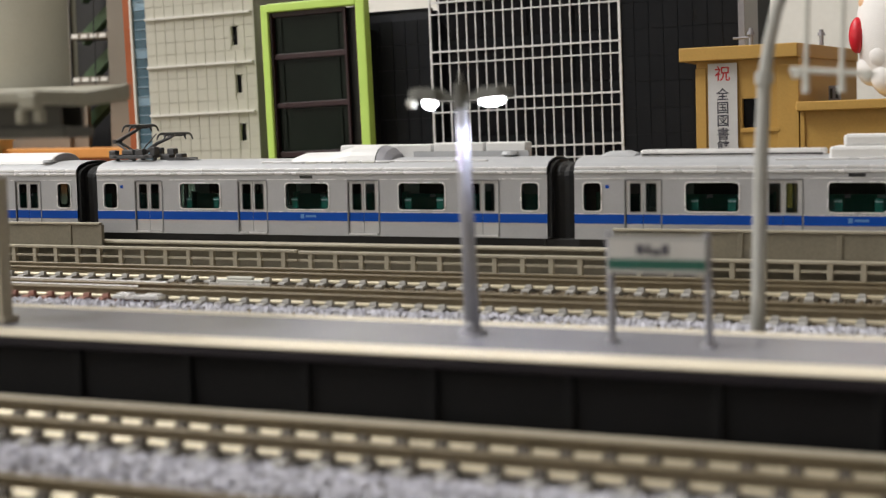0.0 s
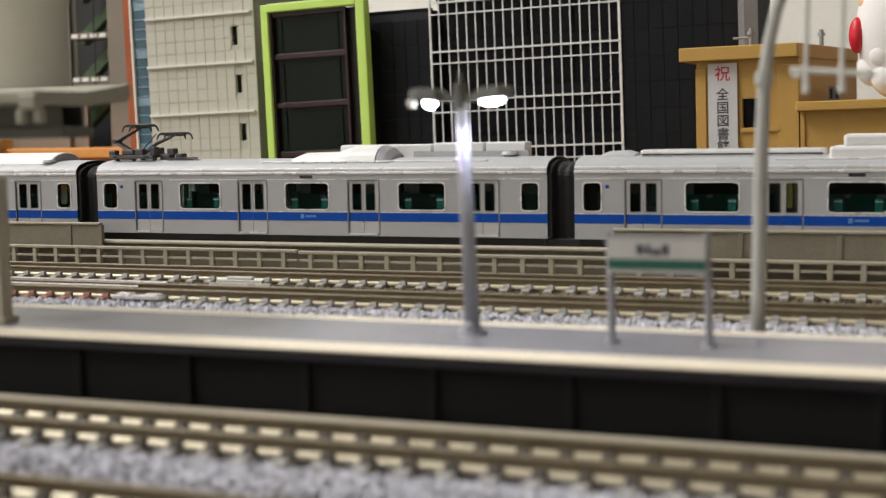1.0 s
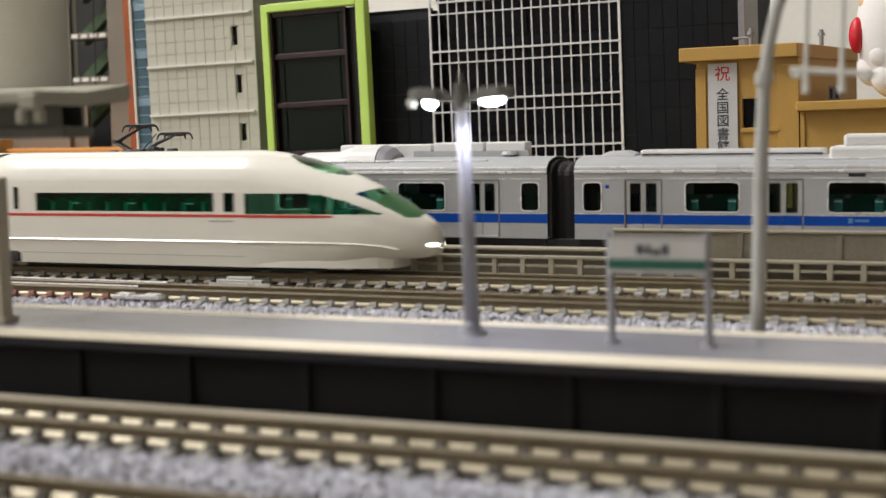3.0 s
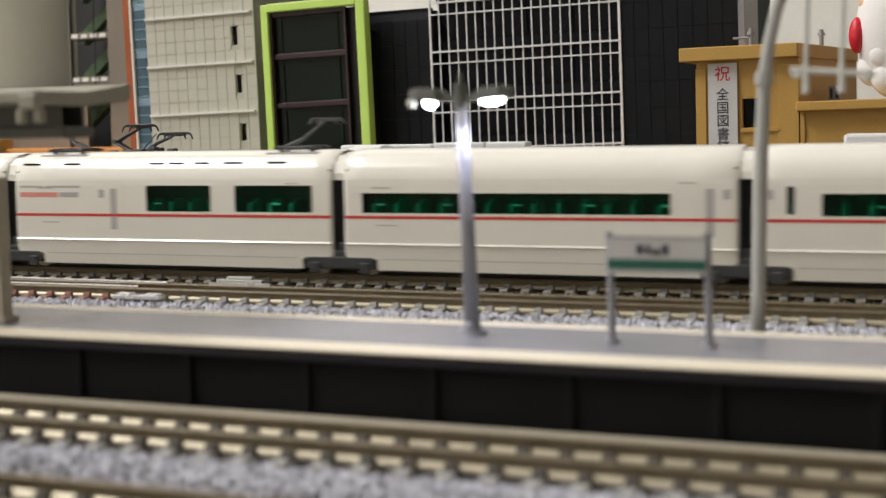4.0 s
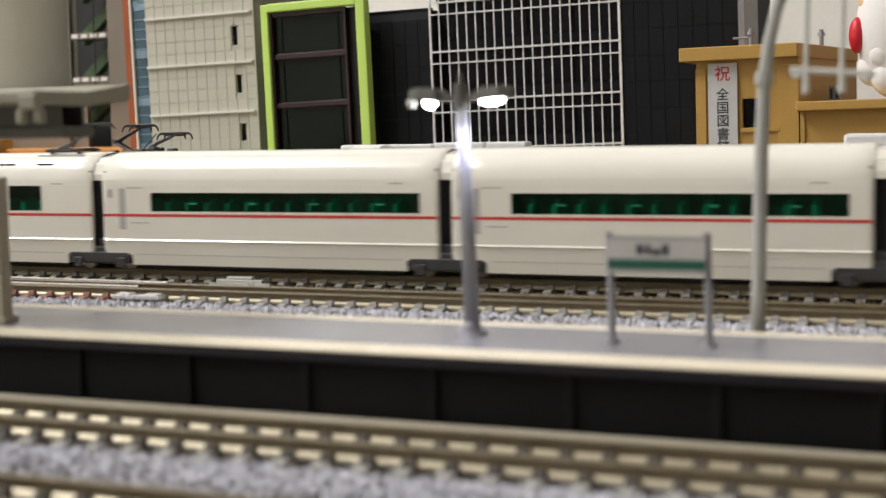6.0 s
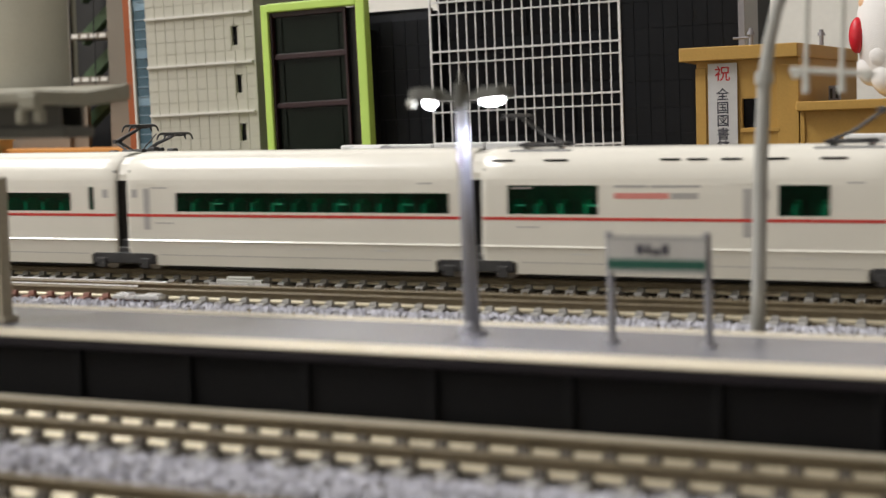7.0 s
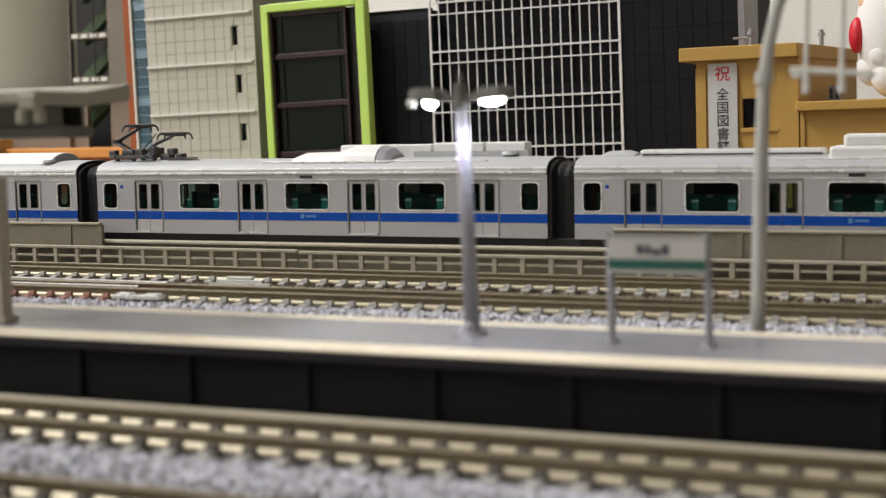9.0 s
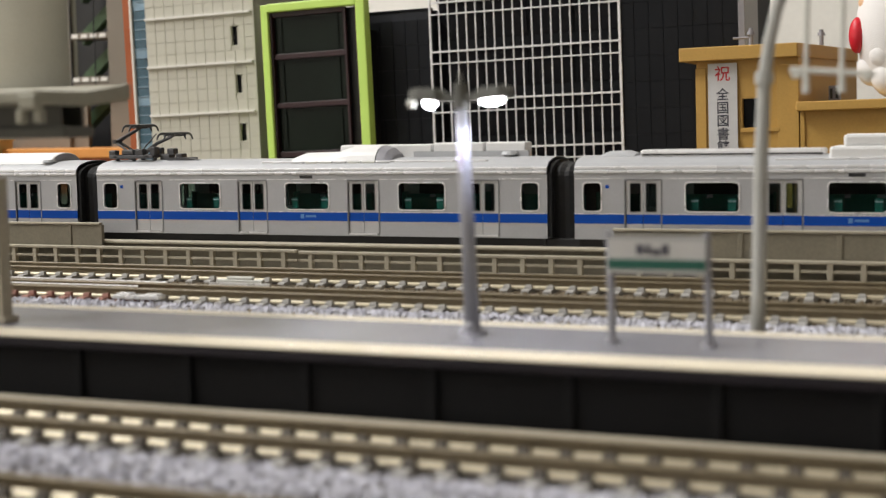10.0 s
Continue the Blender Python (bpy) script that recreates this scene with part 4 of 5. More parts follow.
def commuter_car(x, label, roof):
    car = thing("commuter_car", x, YB, 0, label, "train car", "commuter train cars")
    H = 9.3
    door_wins = [w for a, b in B_DOORS for w in ((a + 0.95, a + 3.5, 15.1, 21.8), (b - 3.5, b - 0.95, 15.1, 21.8))]
    # the body side has openings where the doors and windows sit
    holes = [(a, b, 9.4, 22.5) for a, b in B_DOORS] + [(a, b, ZW0, ZW1) for a, b in B_WINS]
    for sgn in (1, -1):
        yf = -H * sgn
        part("body_side", blue_body(holes, yf, sgn), M_SILVER, car)
        for a, b in B_WINS:
            w = part("window_frame", ring(bmesh.new(), a, b, ZW0, ZW1, 0.3, 0.9, yf - 0.14 * sgn, yf + 0.4 * sgn), M_BRIGHT if sgn > 0 else M_SILVER, car, "bright metal window frame")
            p = part("pane", boxes((a - 0.2, b + 0.2, min(yf + 0.45 * sgn, yf + 0.62 * sgn), max(yf + 0.45 * sgn, yf + 0.62 * sgn), ZW0 - 0.2, ZW1 + 0.2)), M_GLASS, w)
            p.visible_shadow = False
        for a, b in B_DOORS:
            mid = (a + b) / 2
            for d0, d1, w0, w1 in ((a + 0.15, mid - 0.06, a + 1.15, a + 3.55), (mid + 0.06, b - 0.15, b - 3.55, b - 1.15)):
                bm = bmesh.new()
                panel(bm, d0, d1, 9.45, 22.4, yf + 0.25 * sgn, yf + 0.55 * sgn, [(w0, w1, 15.2, 21.7)])
                dr = part("door", bm, M_DOOR, car)
                part("window_rim", ring(bmesh.new(), w0, w1, 15.2, 21.7, 0.16, 0.35, yf + 0.17 * sgn, yf + 0.5 * sgn), M_DOORFRAME, dr)
                p = part("pane", boxes((w0 - 0.1, w1 + 0.1, min(yf + 0.5 * sgn, yf + 0.6 * sgn), max(yf + 0.5 * sgn, yf + 0.6 * sgn), 15.1, 21.8)), M_GLASS, dr)
                p.visible_shadow = False
                part("blue_band", boxes((d0, d1, min(yf + 0.19 * sgn, yf + 0.25 * sgn), max(yf + 0.19 * sgn, yf + 0.25 * sgn), 12.4, 14.55)), M_BLUE, dr, "blue paint band")
            part("door_frame", ring(bmesh.new(), a + 0.05, b - 0.05, 9.35, 22.45, 0.3, 0.25, yf - 0.1 * sgn, yf + 0.3 * sgn), M_DOORFRAME, car)
            part("door_sill", boxes((a + 0.2, b - 0.2, min(yf - 0.22 * sgn, yf), max(yf - 0.22 * sgn, yf), 9.0, 9.45)), M_SILVER_L, car, "bright door sill")
        cuts = [0.0] + [v for d in B_DOORS for v in (d[0] - 0.3, d[1] + 0.3)] + [CAR_L]
        for a, b in zip(cuts[::2], cuts[1::2]):
            part("blue_band", boxes((a, b, min(yf - 0.07 * sgn, yf), max(yf - 0.07 * sgn, yf), 12.4, 14.55)), M_BLUE, car, "blue paint band")
            part("trim_line", boxes((a, b, min(yf - 0.1 * sgn, yf), max(yf - 0.1 * sgn, yf), 14.58, 14.75), (a, b, min(yf - 0.1 * sgn, yf), max(yf - 0.1 * sgn, yf), 22.75, 22.95)), M_BRIGHT, car)
        part("rain_gutter", boxes((0, CAR_L, min(yf - 0.35 * sgn, yf + 0.5 * sgn), max(yf - 0.35 * sgn, yf + 0.5 * sgn), 24.1, 24.75), bev=0.12), M_SILVER_L, car)
        part("cant_rail", boxes((0, CAR_L, min(yf - 0.05 * sgn, yf + 0.5 * sgn), max(yf - 0.05 * sgn, yf + 0.5 * sgn), 24.9, 25.7), bev=0.2), M_SILVER_L, car)
        if sgn > 0:
            part("destination_sign", boxes((62.0, 65.6, yf - 0.12, yf, 23.1, 23.9)), M_BLACK, car, "dark destination display")
            part("emblem", boxes((62.0, 63.0, yf - 0.1, yf - 0.075, 13.0, 14.1), (63.4, 66.4, yf - 0.1, yf - 0.075, 13.3, 13.8)), M_EMBLEM, car, "small pale emblem on the band")
            part("number_bar", boxes((64.3, 66.0, yf - 0.08, yf, 10.4, 10.9)), M_INK, car, "grey lettering bar")
            part("pictogram", boxes((7.5, 8.4, yf - 0.08, yf, 20.6, 21.4)), M_BLUE, car, "small blue pictogram")
    # roof: an arched shell
    def arch(z_e, h, w, n=14):
        return [(w * math.cos(math.pi * i / n), z_e + h * math.sin(math.pi * i / n) ** 0.75) for i in range(n + 1)]
    bm = bmesh.new()
    lower = arch(24.7, 3.3, H)
    upper = arch(23.6, 3.3, H - 0.9)
    sect = lower + upper[::-1]
    loft(bm, [[(xx, u, v) for u, v in sect] for xx in (0, CAR_L)])
    part("roof", bm, M_ROOF, car)
    for xx in (0.0, CAR_L - 0.6):
        bm = bmesh.new()
        loft(bm, [[(x_, H, 8.7), *[(x_, u, v) for u, v in arch(24.6, 3.2, H - 0.05)], (x_, -H, 8.7)] for x_ in (xx, xx + 0.6)])
        part("end_wall", bm, M_SILVER, car)
    part("floor_pan", boxes((0.5, CAR_L - 0.5, -H + 0.5, H - 0.5, 8.6, 9.6)), M_UNDER, car)
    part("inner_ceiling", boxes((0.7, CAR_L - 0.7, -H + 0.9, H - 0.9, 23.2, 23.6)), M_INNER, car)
    # added dark panels stop light from the far windows, so the inside looks dim
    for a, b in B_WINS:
        part("far_side_blocker", boxes((max(1.3, a - 2), min(CAR_L - 1.3, b + 2), 8.25, 8.5, 9.6, 23.2)), M_INNER, car, "added dark panel that blocks the far windows")
    for a, b in B_WINS[1:4]:
        for c in (a + 1.9, b - 1.7):
            part("seat_end", boxes((c - 0.9, c + 0.9, -8.1, -7.5, 13.0, 18.2), bev=0.2), M_SEAT, car, "teal seat end board")
            part("grab_handle", boxes((c - 0.85, c + 0.85, -8.3, -8.1, 17.5, 17.85)), M_INKWHITE, car, "white grab handle")
    for c in (32.3, 63.9, 95.5):
        part("headrest_cloth", boxes((c - 4.6, c - 3.2, 6.9, 7.1, 17.6, 18.3), (c + 2.6, c + 4.4, 6.9, 7.1, 17.6, 18.3)), M_INKWHITE, car, "white headrest cloth")
    for xx in (0.9, CAR_L - 1.2):
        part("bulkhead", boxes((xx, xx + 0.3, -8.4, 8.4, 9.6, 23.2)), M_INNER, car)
    # bench seats between the doors, along both sides
    cuts = [1.3] + [v for d in B_DOORS for v in (d[0] - 0.2, d[1] + 0.2)] + [CAR_L - 1.3]
    for a, b in zip(cuts[::2], cuts[1::2]):
        for sgn in (1, -1):
            y0, y1 = sorted((sgn * 8.3, sgn * 6.4))
            part("bench_seat", boxes((a, b, *sorted((sgn * 8.2, sgn * 4.6)), 9.6, 13.0), (a, b, *sorted((sgn * 8.2, sgn * 7.1)), 13.0, 18.4 if sgn > 0 else 15.3), bev=0.2), M_SEAT, car, "teal bench seat")
        part("partition", boxes((a - 0.1, a + 0.15, -8.4, -4.8, 9.6, 19.0), (b - 0.15, b + 0.1, -8.4, -4.8, 9.6, 19.0), (a - 0.1, a + 0.15, 4.8, 8.4, 9.6, 19.0), (b - 0.15, b + 0.1, 4.8, 8.4, 9.6, 19.0)), M_SEAT, car)
    part("underframe", boxes((1.0, CAR_L - 1.0, -7.9, 7.9, 6.4, 8.6)), M_BLACK, car)
    # underfloor gear and bogies
    for a, b, z in ((30, 44, 4.2), (47, 55, 4.8), (58, 74, 4.0), (78, 92, 4.5), (95, 101, 5)):
        part("equipment_box", boxes((a, b, -7.5, 7.5, z, 8.6), bev=0.2), M_UNDER, car)
    for c in (19, CAR_L - 19):
        bg = part("bogie", boxes((c - 9, c + 9, -7.6, -6.4, 4.6, 7.2), (c - 9, c + 9, 6.4, 7.6, 4.6, 7.2), (c - 2, c + 2, -6.5, 6.5, 5, 8.6), bev=0.2), M_UNDER, car)
        for wx in (c - 7, c + 7):
            part("wheelset", rod(rod(bmesh.new(), (wx, -5.0, ZB + RAIL_TOP + 2.5), (wx, -3.9, ZB + RAIL_TOP + 2.5), 2.5, 2.5, 18), (wx, 3.9, ZB + RAIL_TOP + 2.5), (wx, 5.0, ZB + RAIL_TOP + 2.5), 2.5, 2.5, 18), M_WHEEL, bg)
    # gangway to the next car
    bm = bmesh.new()
    gw = [[(xx, u, v) for u, v in ((7.0, 8.8), *[(7.4 * math.cos(math.pi * i / 10), 23.6 + 3.2 * math.sin(math.pi * i / 10)) for i in range(11)], (-7.0, 8.8))] for xx in (CAR_L, CAR_L + 1.2, CAR_L + 2.4, CAR_L + 3.6, CAR_L + 4.8, CAR_L + 6.1)]
    for i, r in enumerate(gw):
        if i % 2:
            r[:] = [(a, b * 0.95, c - 0.25) for a, b, c in r]
    loft(bm, gw)
    part("gangway", bm, M_GANG, car, "dark folded gangway bellows")
    # black box added to keep the gap below the gangway dark; no real coupling
    part("gap_dark_box", boxes((CAR_L - 1, CAR_L + 7.6, -7.6, 7.6, 4.6, 8.7), bev=0.3), M_BLACK, car)
    # dark end face
    bm = bmesh.new()
    loft(bm, [[(xx, u, v) for u, v in ((8.9, 9.0), *[(8.9 * math.cos(math.pi * i / 10), 24.2 + 3.0 * math.sin(math.pi * i / 10)) for i in range(11)], (-8.9, 9.0))] for xx in (CAR_L, CAR_L + 1.0)])
    part("end_face", bm, M_GANG, car, "dark end face of the car")
    roof(car)
    return car


def aircon(car, x0, x1, name="air_conditioner", zt=29.8, w=7.4):
    """A barrel-topped roof unit with upright arched ends."""
    n = 14
    def arc(xx, k):
        return [(xx, w * k * math.cos(math.pi * i / n), 26.0 + (zt - 26.0) * (0.3 + 0.7 * k) * math.sin(math.pi * i / n) ** 0.8) for i in range(n + 1)]
    bm = bmesh.new()
    loft(bm, [arc(x0, 0.72), arc(x0 + 1.0, 0.86), arc(x0 + 2.6, 0.96), arc(x0 + 5, 1.0), arc(x1 - 0.4, 1.0), arc(x1, 0.97)])
    ac = part(name, bm, M_WHITE_AC, car, "white barrel-topped roof air conditioner")
    bm = bmesh.new()
    loft(bm, [arc(x1, 0.94), arc(x1 + 0.15, 0.93)])
    part("end_cap", bm, M_LAMPPOLE, ac, "grey end cap")
    for i in range(6):
        part("foot", boxes((x0 + 3 + i * (x1 - x0 - 6) / 5, x0 + 3.5 + i * (x1 - x0 - 6) / 5, -w - 0.3, -w + 0.6, 26.0, 27.2)), M_ROOF, ac)
    return ac


def pantograph(name, car, x, z):
    """A folding pantograph on a roof: base frame with its gear, arms and two collector heads."""
    pg = part(name, boxes((x - 7, x + 7, -5.5, -4.6, z, z + 0.9), (x - 7, x + 7, 4.6, 5.5, z, z + 0.9), (x - 5.5, x - 4.4, -5.5, 5.5, z + 0.2, z + 1.1), (x + 4.4, x + 5.5, -5.5, 5.5, z + 0.2, z + 1.1), bev=0.15), M_PANTO, car, "dark grey pantograph frame")
    k = Vector((x - 8.0, 0, z + 4.6))
    heads = (Vector((x - 0.3, 0, z + 8.6)), Vector((x + 10.7, 0, z + 6.3)))
    for yy in (-1.5, 1.5):
        part("lower_arm", rod(bmesh.new(), (x - 2.3, yy, z + 1.1), k + Vector((0, yy * 0.5, 0)), 0.42, 0.36, 8), M_PANTO, pg)
        part("upper_arm", rod(bmesh.new(), k + Vector((0, yy * 0.5, 0)), heads[0] + Vector((0, yy * 0.3, -0.3)), 0.36, 0.3, 8), M_PANTO, pg)
    part("knee_joint", rod(bmesh.new(), k + Vector((0, -1.6, 0)), k + Vector((0, 1.6, 0)), 0.62, 0.62, 12), M_PANTO, pg)
    part("upper_arm", rod(rod(bmesh.new(), (x + 1.1, 0.3, z + 1.6), (x + 4.6, 0.3, z + 3.9), 0.62, 0.5, 8), (x + 4.6, 0.3, z + 3.9), heads[1] + Vector((-0.4, 0, -0.3)), 0.46, 0.4, 8), M_PANTO, pg)
    part("control_rod", rod(bmesh.new(), (x - 0.6, -0.9, z + 1.0), (x + 5.2, -0.6, z + 6.6), 0.2, 0.2, 6), M_PANTO, pg)
    for h in heads:
        for dx in (-1.1, 1.1):
            bm = bmesh.new()
            rod(bm, (h.x + dx, -4.9, h.z + 0.3), (h.x + dx, 4.9, h.z + 0.3), 0.36, 0.36, 8)
            for e in (-1, 1):
                rod(bm, (h.x + dx, e * 4.9, h.z + 0.3), (h.x + dx, e * 6.2, h.z - 0.1), 0.32, 0.28, 8)
                rod(bm, (h.x + dx, e * 6.2, h.z - 0.1), (h.x + dx, e * 7.0, h.z - 1.3), 0.28, 0.2, 8)
            part("contact_strip", bm, M_PANTO, pg)
        part("head_frame", boxes((h.x - 1.4, h.x + 1.4, -3.4, -2.6, h.z - 0.4, h.z + 0.2), (h.x - 1.4, h.x + 1.4, 2.6, 3.4, h.z - 0.4, h.z + 0.2), (h.x - 0.5, h.x + 0.5, -3.0, 3.0, h.z - 0.5, h.z - 0.1)), M_PANTO, pg)
    # springs, dampers and gear on the base frame
    for gx, gy, gl, gw, gz, gh in ((-6.2, -4.2, 2.2, 2.0, 0.6, 1.7), (-2.6, -2.6, 3.6, 1.4, 0.9, 1.5), (2.0, -3.6, 2.6, 2.0, 0.7, 1.9), (5.6, -2.4, 1.7, 2.4, 0.6, 2.5), (-4.4, 2.6, 3.0, 1.8, 0.8, 1.6), (3.6, 3.0, 2.4, 1.6, 0.8, 2.0)):
        part("base_gear", boxes((x + gx - gl / 2, x + gx + gl / 2, gy - gw / 2, gy + gw / 2, z + gz, z + gz + gh), bev=0.3), M_PANTO, pg)
    part("spring", rod(bmesh.new(), (x - 5.4, -1.2, z + 1.5), (x + 2.4, -1.2, z + 1.7), 0.6, 0.6, 10), M_DOORFRAME, pg)
    for dx, dy in ((-6, -3), (6, -3), (-6, 3), (6, 3), (0, -4), (1.8, -2)):
        part("insulator", rod(bmesh.new(), (x + dx, dy, z - 1.1), (x + dx, dy, z + 0.3), 0.7, 0.55, 10), M_PANTO, pg)
    return pg


def stepped_aircon(car, x0, w=7.4, n=14):
    """A low barrel cover that steps up to a taller hood with a grey curved end."""
    def arc(xx, k, zt):
        return [(xx, w * k * math.cos(math.pi * i / n), 26.0 + (zt - 26.0) * math.sin(math.pi * i / n) ** 0.8) for i in range(n + 1)]
    rows = ((0, 0.74, 27.0), (1.6, 0.86, 28.4), (4.4, 0.96, 29.4), (13.5, 1.0, 29.6), (15.5, 1.0, 30.2), (19.0, 0.98, 31.2), (26.2, 0.98, 31.2))
    ac = part("air_conditioner", loft(bmesh.new(), [arc(x0 + dx, k, zt) for dx, k, zt in rows]), M_WHITE_AC, car, "white barrel-topped roof air conditioner")
    part("end_hood", loft(bmesh.new(), [arc(x0 + dx, k, zt) for dx, k, zt in ((26.2, 0.96, 31.1), (28.5, 0.95, 30.4), (30.2, 0.93, 28.9), (31.0, 0.92, 27.4))]), M_LAMPPOLE, ac, "grey curved end hood")
    for i in range(7):
        part("side_louvre", boxes((x0 + 3 + i * 4.0, x0 + 6.4 + i * 4.0, -w - 0.35, -w + 0.5, 26.3, 27.3), bev=0.1), M_INSUL if i % 3 else M_DOOR, ac)
    return ac


def roof_mid(car):
    stepped_aircon(car, 55.8)
    for a, b in ((68.5, 80), (80.6, 94), (94.6, 108), (108.6, 119)):
        part("roof_box", boxes((a, b, 1.0, 6.0, 27.0, 31.2 if a < 94 else 31.5), bev=0.4), M_WHITE_AC, car, "white roof box")
    part("box_base", boxes((89.5, 120, 0.2, 0.9, 27.2, 29.4)), M_ROOF, car)
    part("roof_walkway", boxes((50, 112, -7.4, -6.2, 26.9, 27.4), bev=0.1), M_SILVER_L, car)
    part("ventilator", rod(rod(bmesh.new(), (115.6, -1, 27.6), (115.6, -1, 28.6), 1.3, 1.3, 14), (115.6, -1, 28.5), (115.6, -1, 29.2), 2.2, 1.6, 14), M_ROOF, car, "round roof ventilator")
    pantograph("pantograph", car, 8.5, 28.4)
    part("arrester", boxes((15.5, 18.5, -2, 1, 27.8, 29.4), (19.5, 26, -1.5, 0.5, 27.6, 28.6), (17.4, 19.6, -1.5, 0.8, 29.2, 31.0), (20.5, 22.6, -2.2, 0.4, 28.2, 29.6), bev=0.25), M_PANTO, car, "dark grey roof equipment")
    part("conduit", loft(bmesh.new(), [[(xx, -3.8, 27.5), (xx, -2.0, 27.5), (xx, -2.0, zt), (xx, -3.8, zt)] for xx, zt in ((19, 28.5), (24, 28.6), (29.5, 27.8))]), M_PANTO, car)


def roof_right(car):
    part("air_conditioner", boxes((57.6, 96, -7.0, 7.0, 26.6, 29.7), (60.5, 93, -5.6, 5.6, 29.6, 32.3), bev=0.7), M_WHITE_AC, car, "pale stepped roof air conditioner")
    part("roof_walkway", boxes((46, 100, -7.8, -6.4, 26.7, 27.2), bev=0.1), M_SILVER_L, car)
    part("roof_duct", boxes((14.5, 56, -4.5, 4.5, 27.2, 29.3), bev=0.6), M_SILVER_L, car)
    # thin black strip on the duct's side paints in a line of shade
    part("duct_shade_strip", boxes((15.0, 56, -4.62, -4.5, 28.0, 28.35)), M_BLACK, car)
    part("roof_hump", loft(bmesh.new(), [[(x_, 4 * math.cos(math.pi * i / 8), 27.4 + h * math.sin(math.pi * i / 8)) for i in range(9)] for x_, h in ((4, 0.6), (6, 1.6), (11, 1.8), (13, 1.2))]), M_ROOF, car)


def roof_left(car):
    aircon(car, 78, 117.5, "air_conditioner", 30.2, 7.0)
    part("ventilator", rod(rod(bmesh.new(), (116.5, -6, 26.6), (116.5, -6, 27.8), 1.2, 1.2, 14), (116.5, -6, 27.7), (116.5, -6, 28.4), 2.0, 1.6, 14), M_ROOF, car, "round roof ventilator")


BX, BP = -232.15, 134.5
commuter_car(BX, "silver commuter train car with blue band and pantograph", roof_mid)
commuter_car(BX + BP, "silver commuter train car with blue band and roof duct", roof_right)
commuter_car(BX - BP, "silver commuter train car with blue band, roof air conditioner", roof_left)

# ---- the white express train ----
PW, LEAD = 91.1, 119.5
WH = 9.3
# half section of the body: (half width, height), from the bottom of the skirt to the middle of the roof
SECT = [(8.9, 3.9), (9.05, 5.5), (9.25, 8.2), (9.4, 9.5), (9.3, 10.2), (9.3, 12.5), (9.3, 15.4), (9.3, 16.75), (9.3, 21.2), (9.28, 22.9), (9.2, 24.2), (8.95, 25.6), (8.5, 26.9), (7.8, 28.1), (6.8, 29.1), (5.4, 29.9), (3.6, 30.5), (1.8, 30.8), (0.0, 30.9)]


def express_shell(x0, x1, holes, taper=True):
    """The body shell from x0 to x1 with window openings (x0, x1, z0, z1) on both sides."""
    bm = bmesh.new()
    xs = sorted({x0, x1, x0 + 0.8, x1 - 0.8, *[h[0] for h in holes], *[h[1] for h in holes]})
    zs = sorted({*[p[1] for p in SECT if p[1] < 24], *[h[2] for h in holes], *[h[3] for h in holes]})
    pts = [(float(np.interp(z, [p[1] for p in SECT], [p[0] for p in SECT])), z) for z in zs] + [p for p in SECT if p[1] >= 24]
    full = [(-w, z) for w, z in pts] + [(w, z) for w, z in pts[::-1][1:]]
    vs = []
    for x in xs:
        k = 0.965 if x == x0 or (taper and x == x1) else 1.0
        vs.append([bm.verts.new((x, w * k, 3.9 + (z - 3.9) * (0.99 if k < 1 else 1))) for w, z in full])
    for i in range(len(xs) - 1):
        cx = (xs[i] + xs[i + 1]) / 2
        for j in range(len(full) - 1):
            cz = (full[j][1] + full[j + 1][1]) / 2
            if any(h[0] < cx < h[1] and h[2] < cz < h[3] for h in holes):
                continue
            f = bm.faces.new((vs[i][j], vs[i + 1][j], vs[i + 1][j + 1], vs[i][j + 1]))
            f.smooth = cz > 24.2
    return bm


def thicken(ob, t=0.0004):
    mod = ob.modifiers.new("thickness", "SOLIDIFY")
    mod.thickness, mod.offset, mod.use_rim = t, -1, False
    return ob


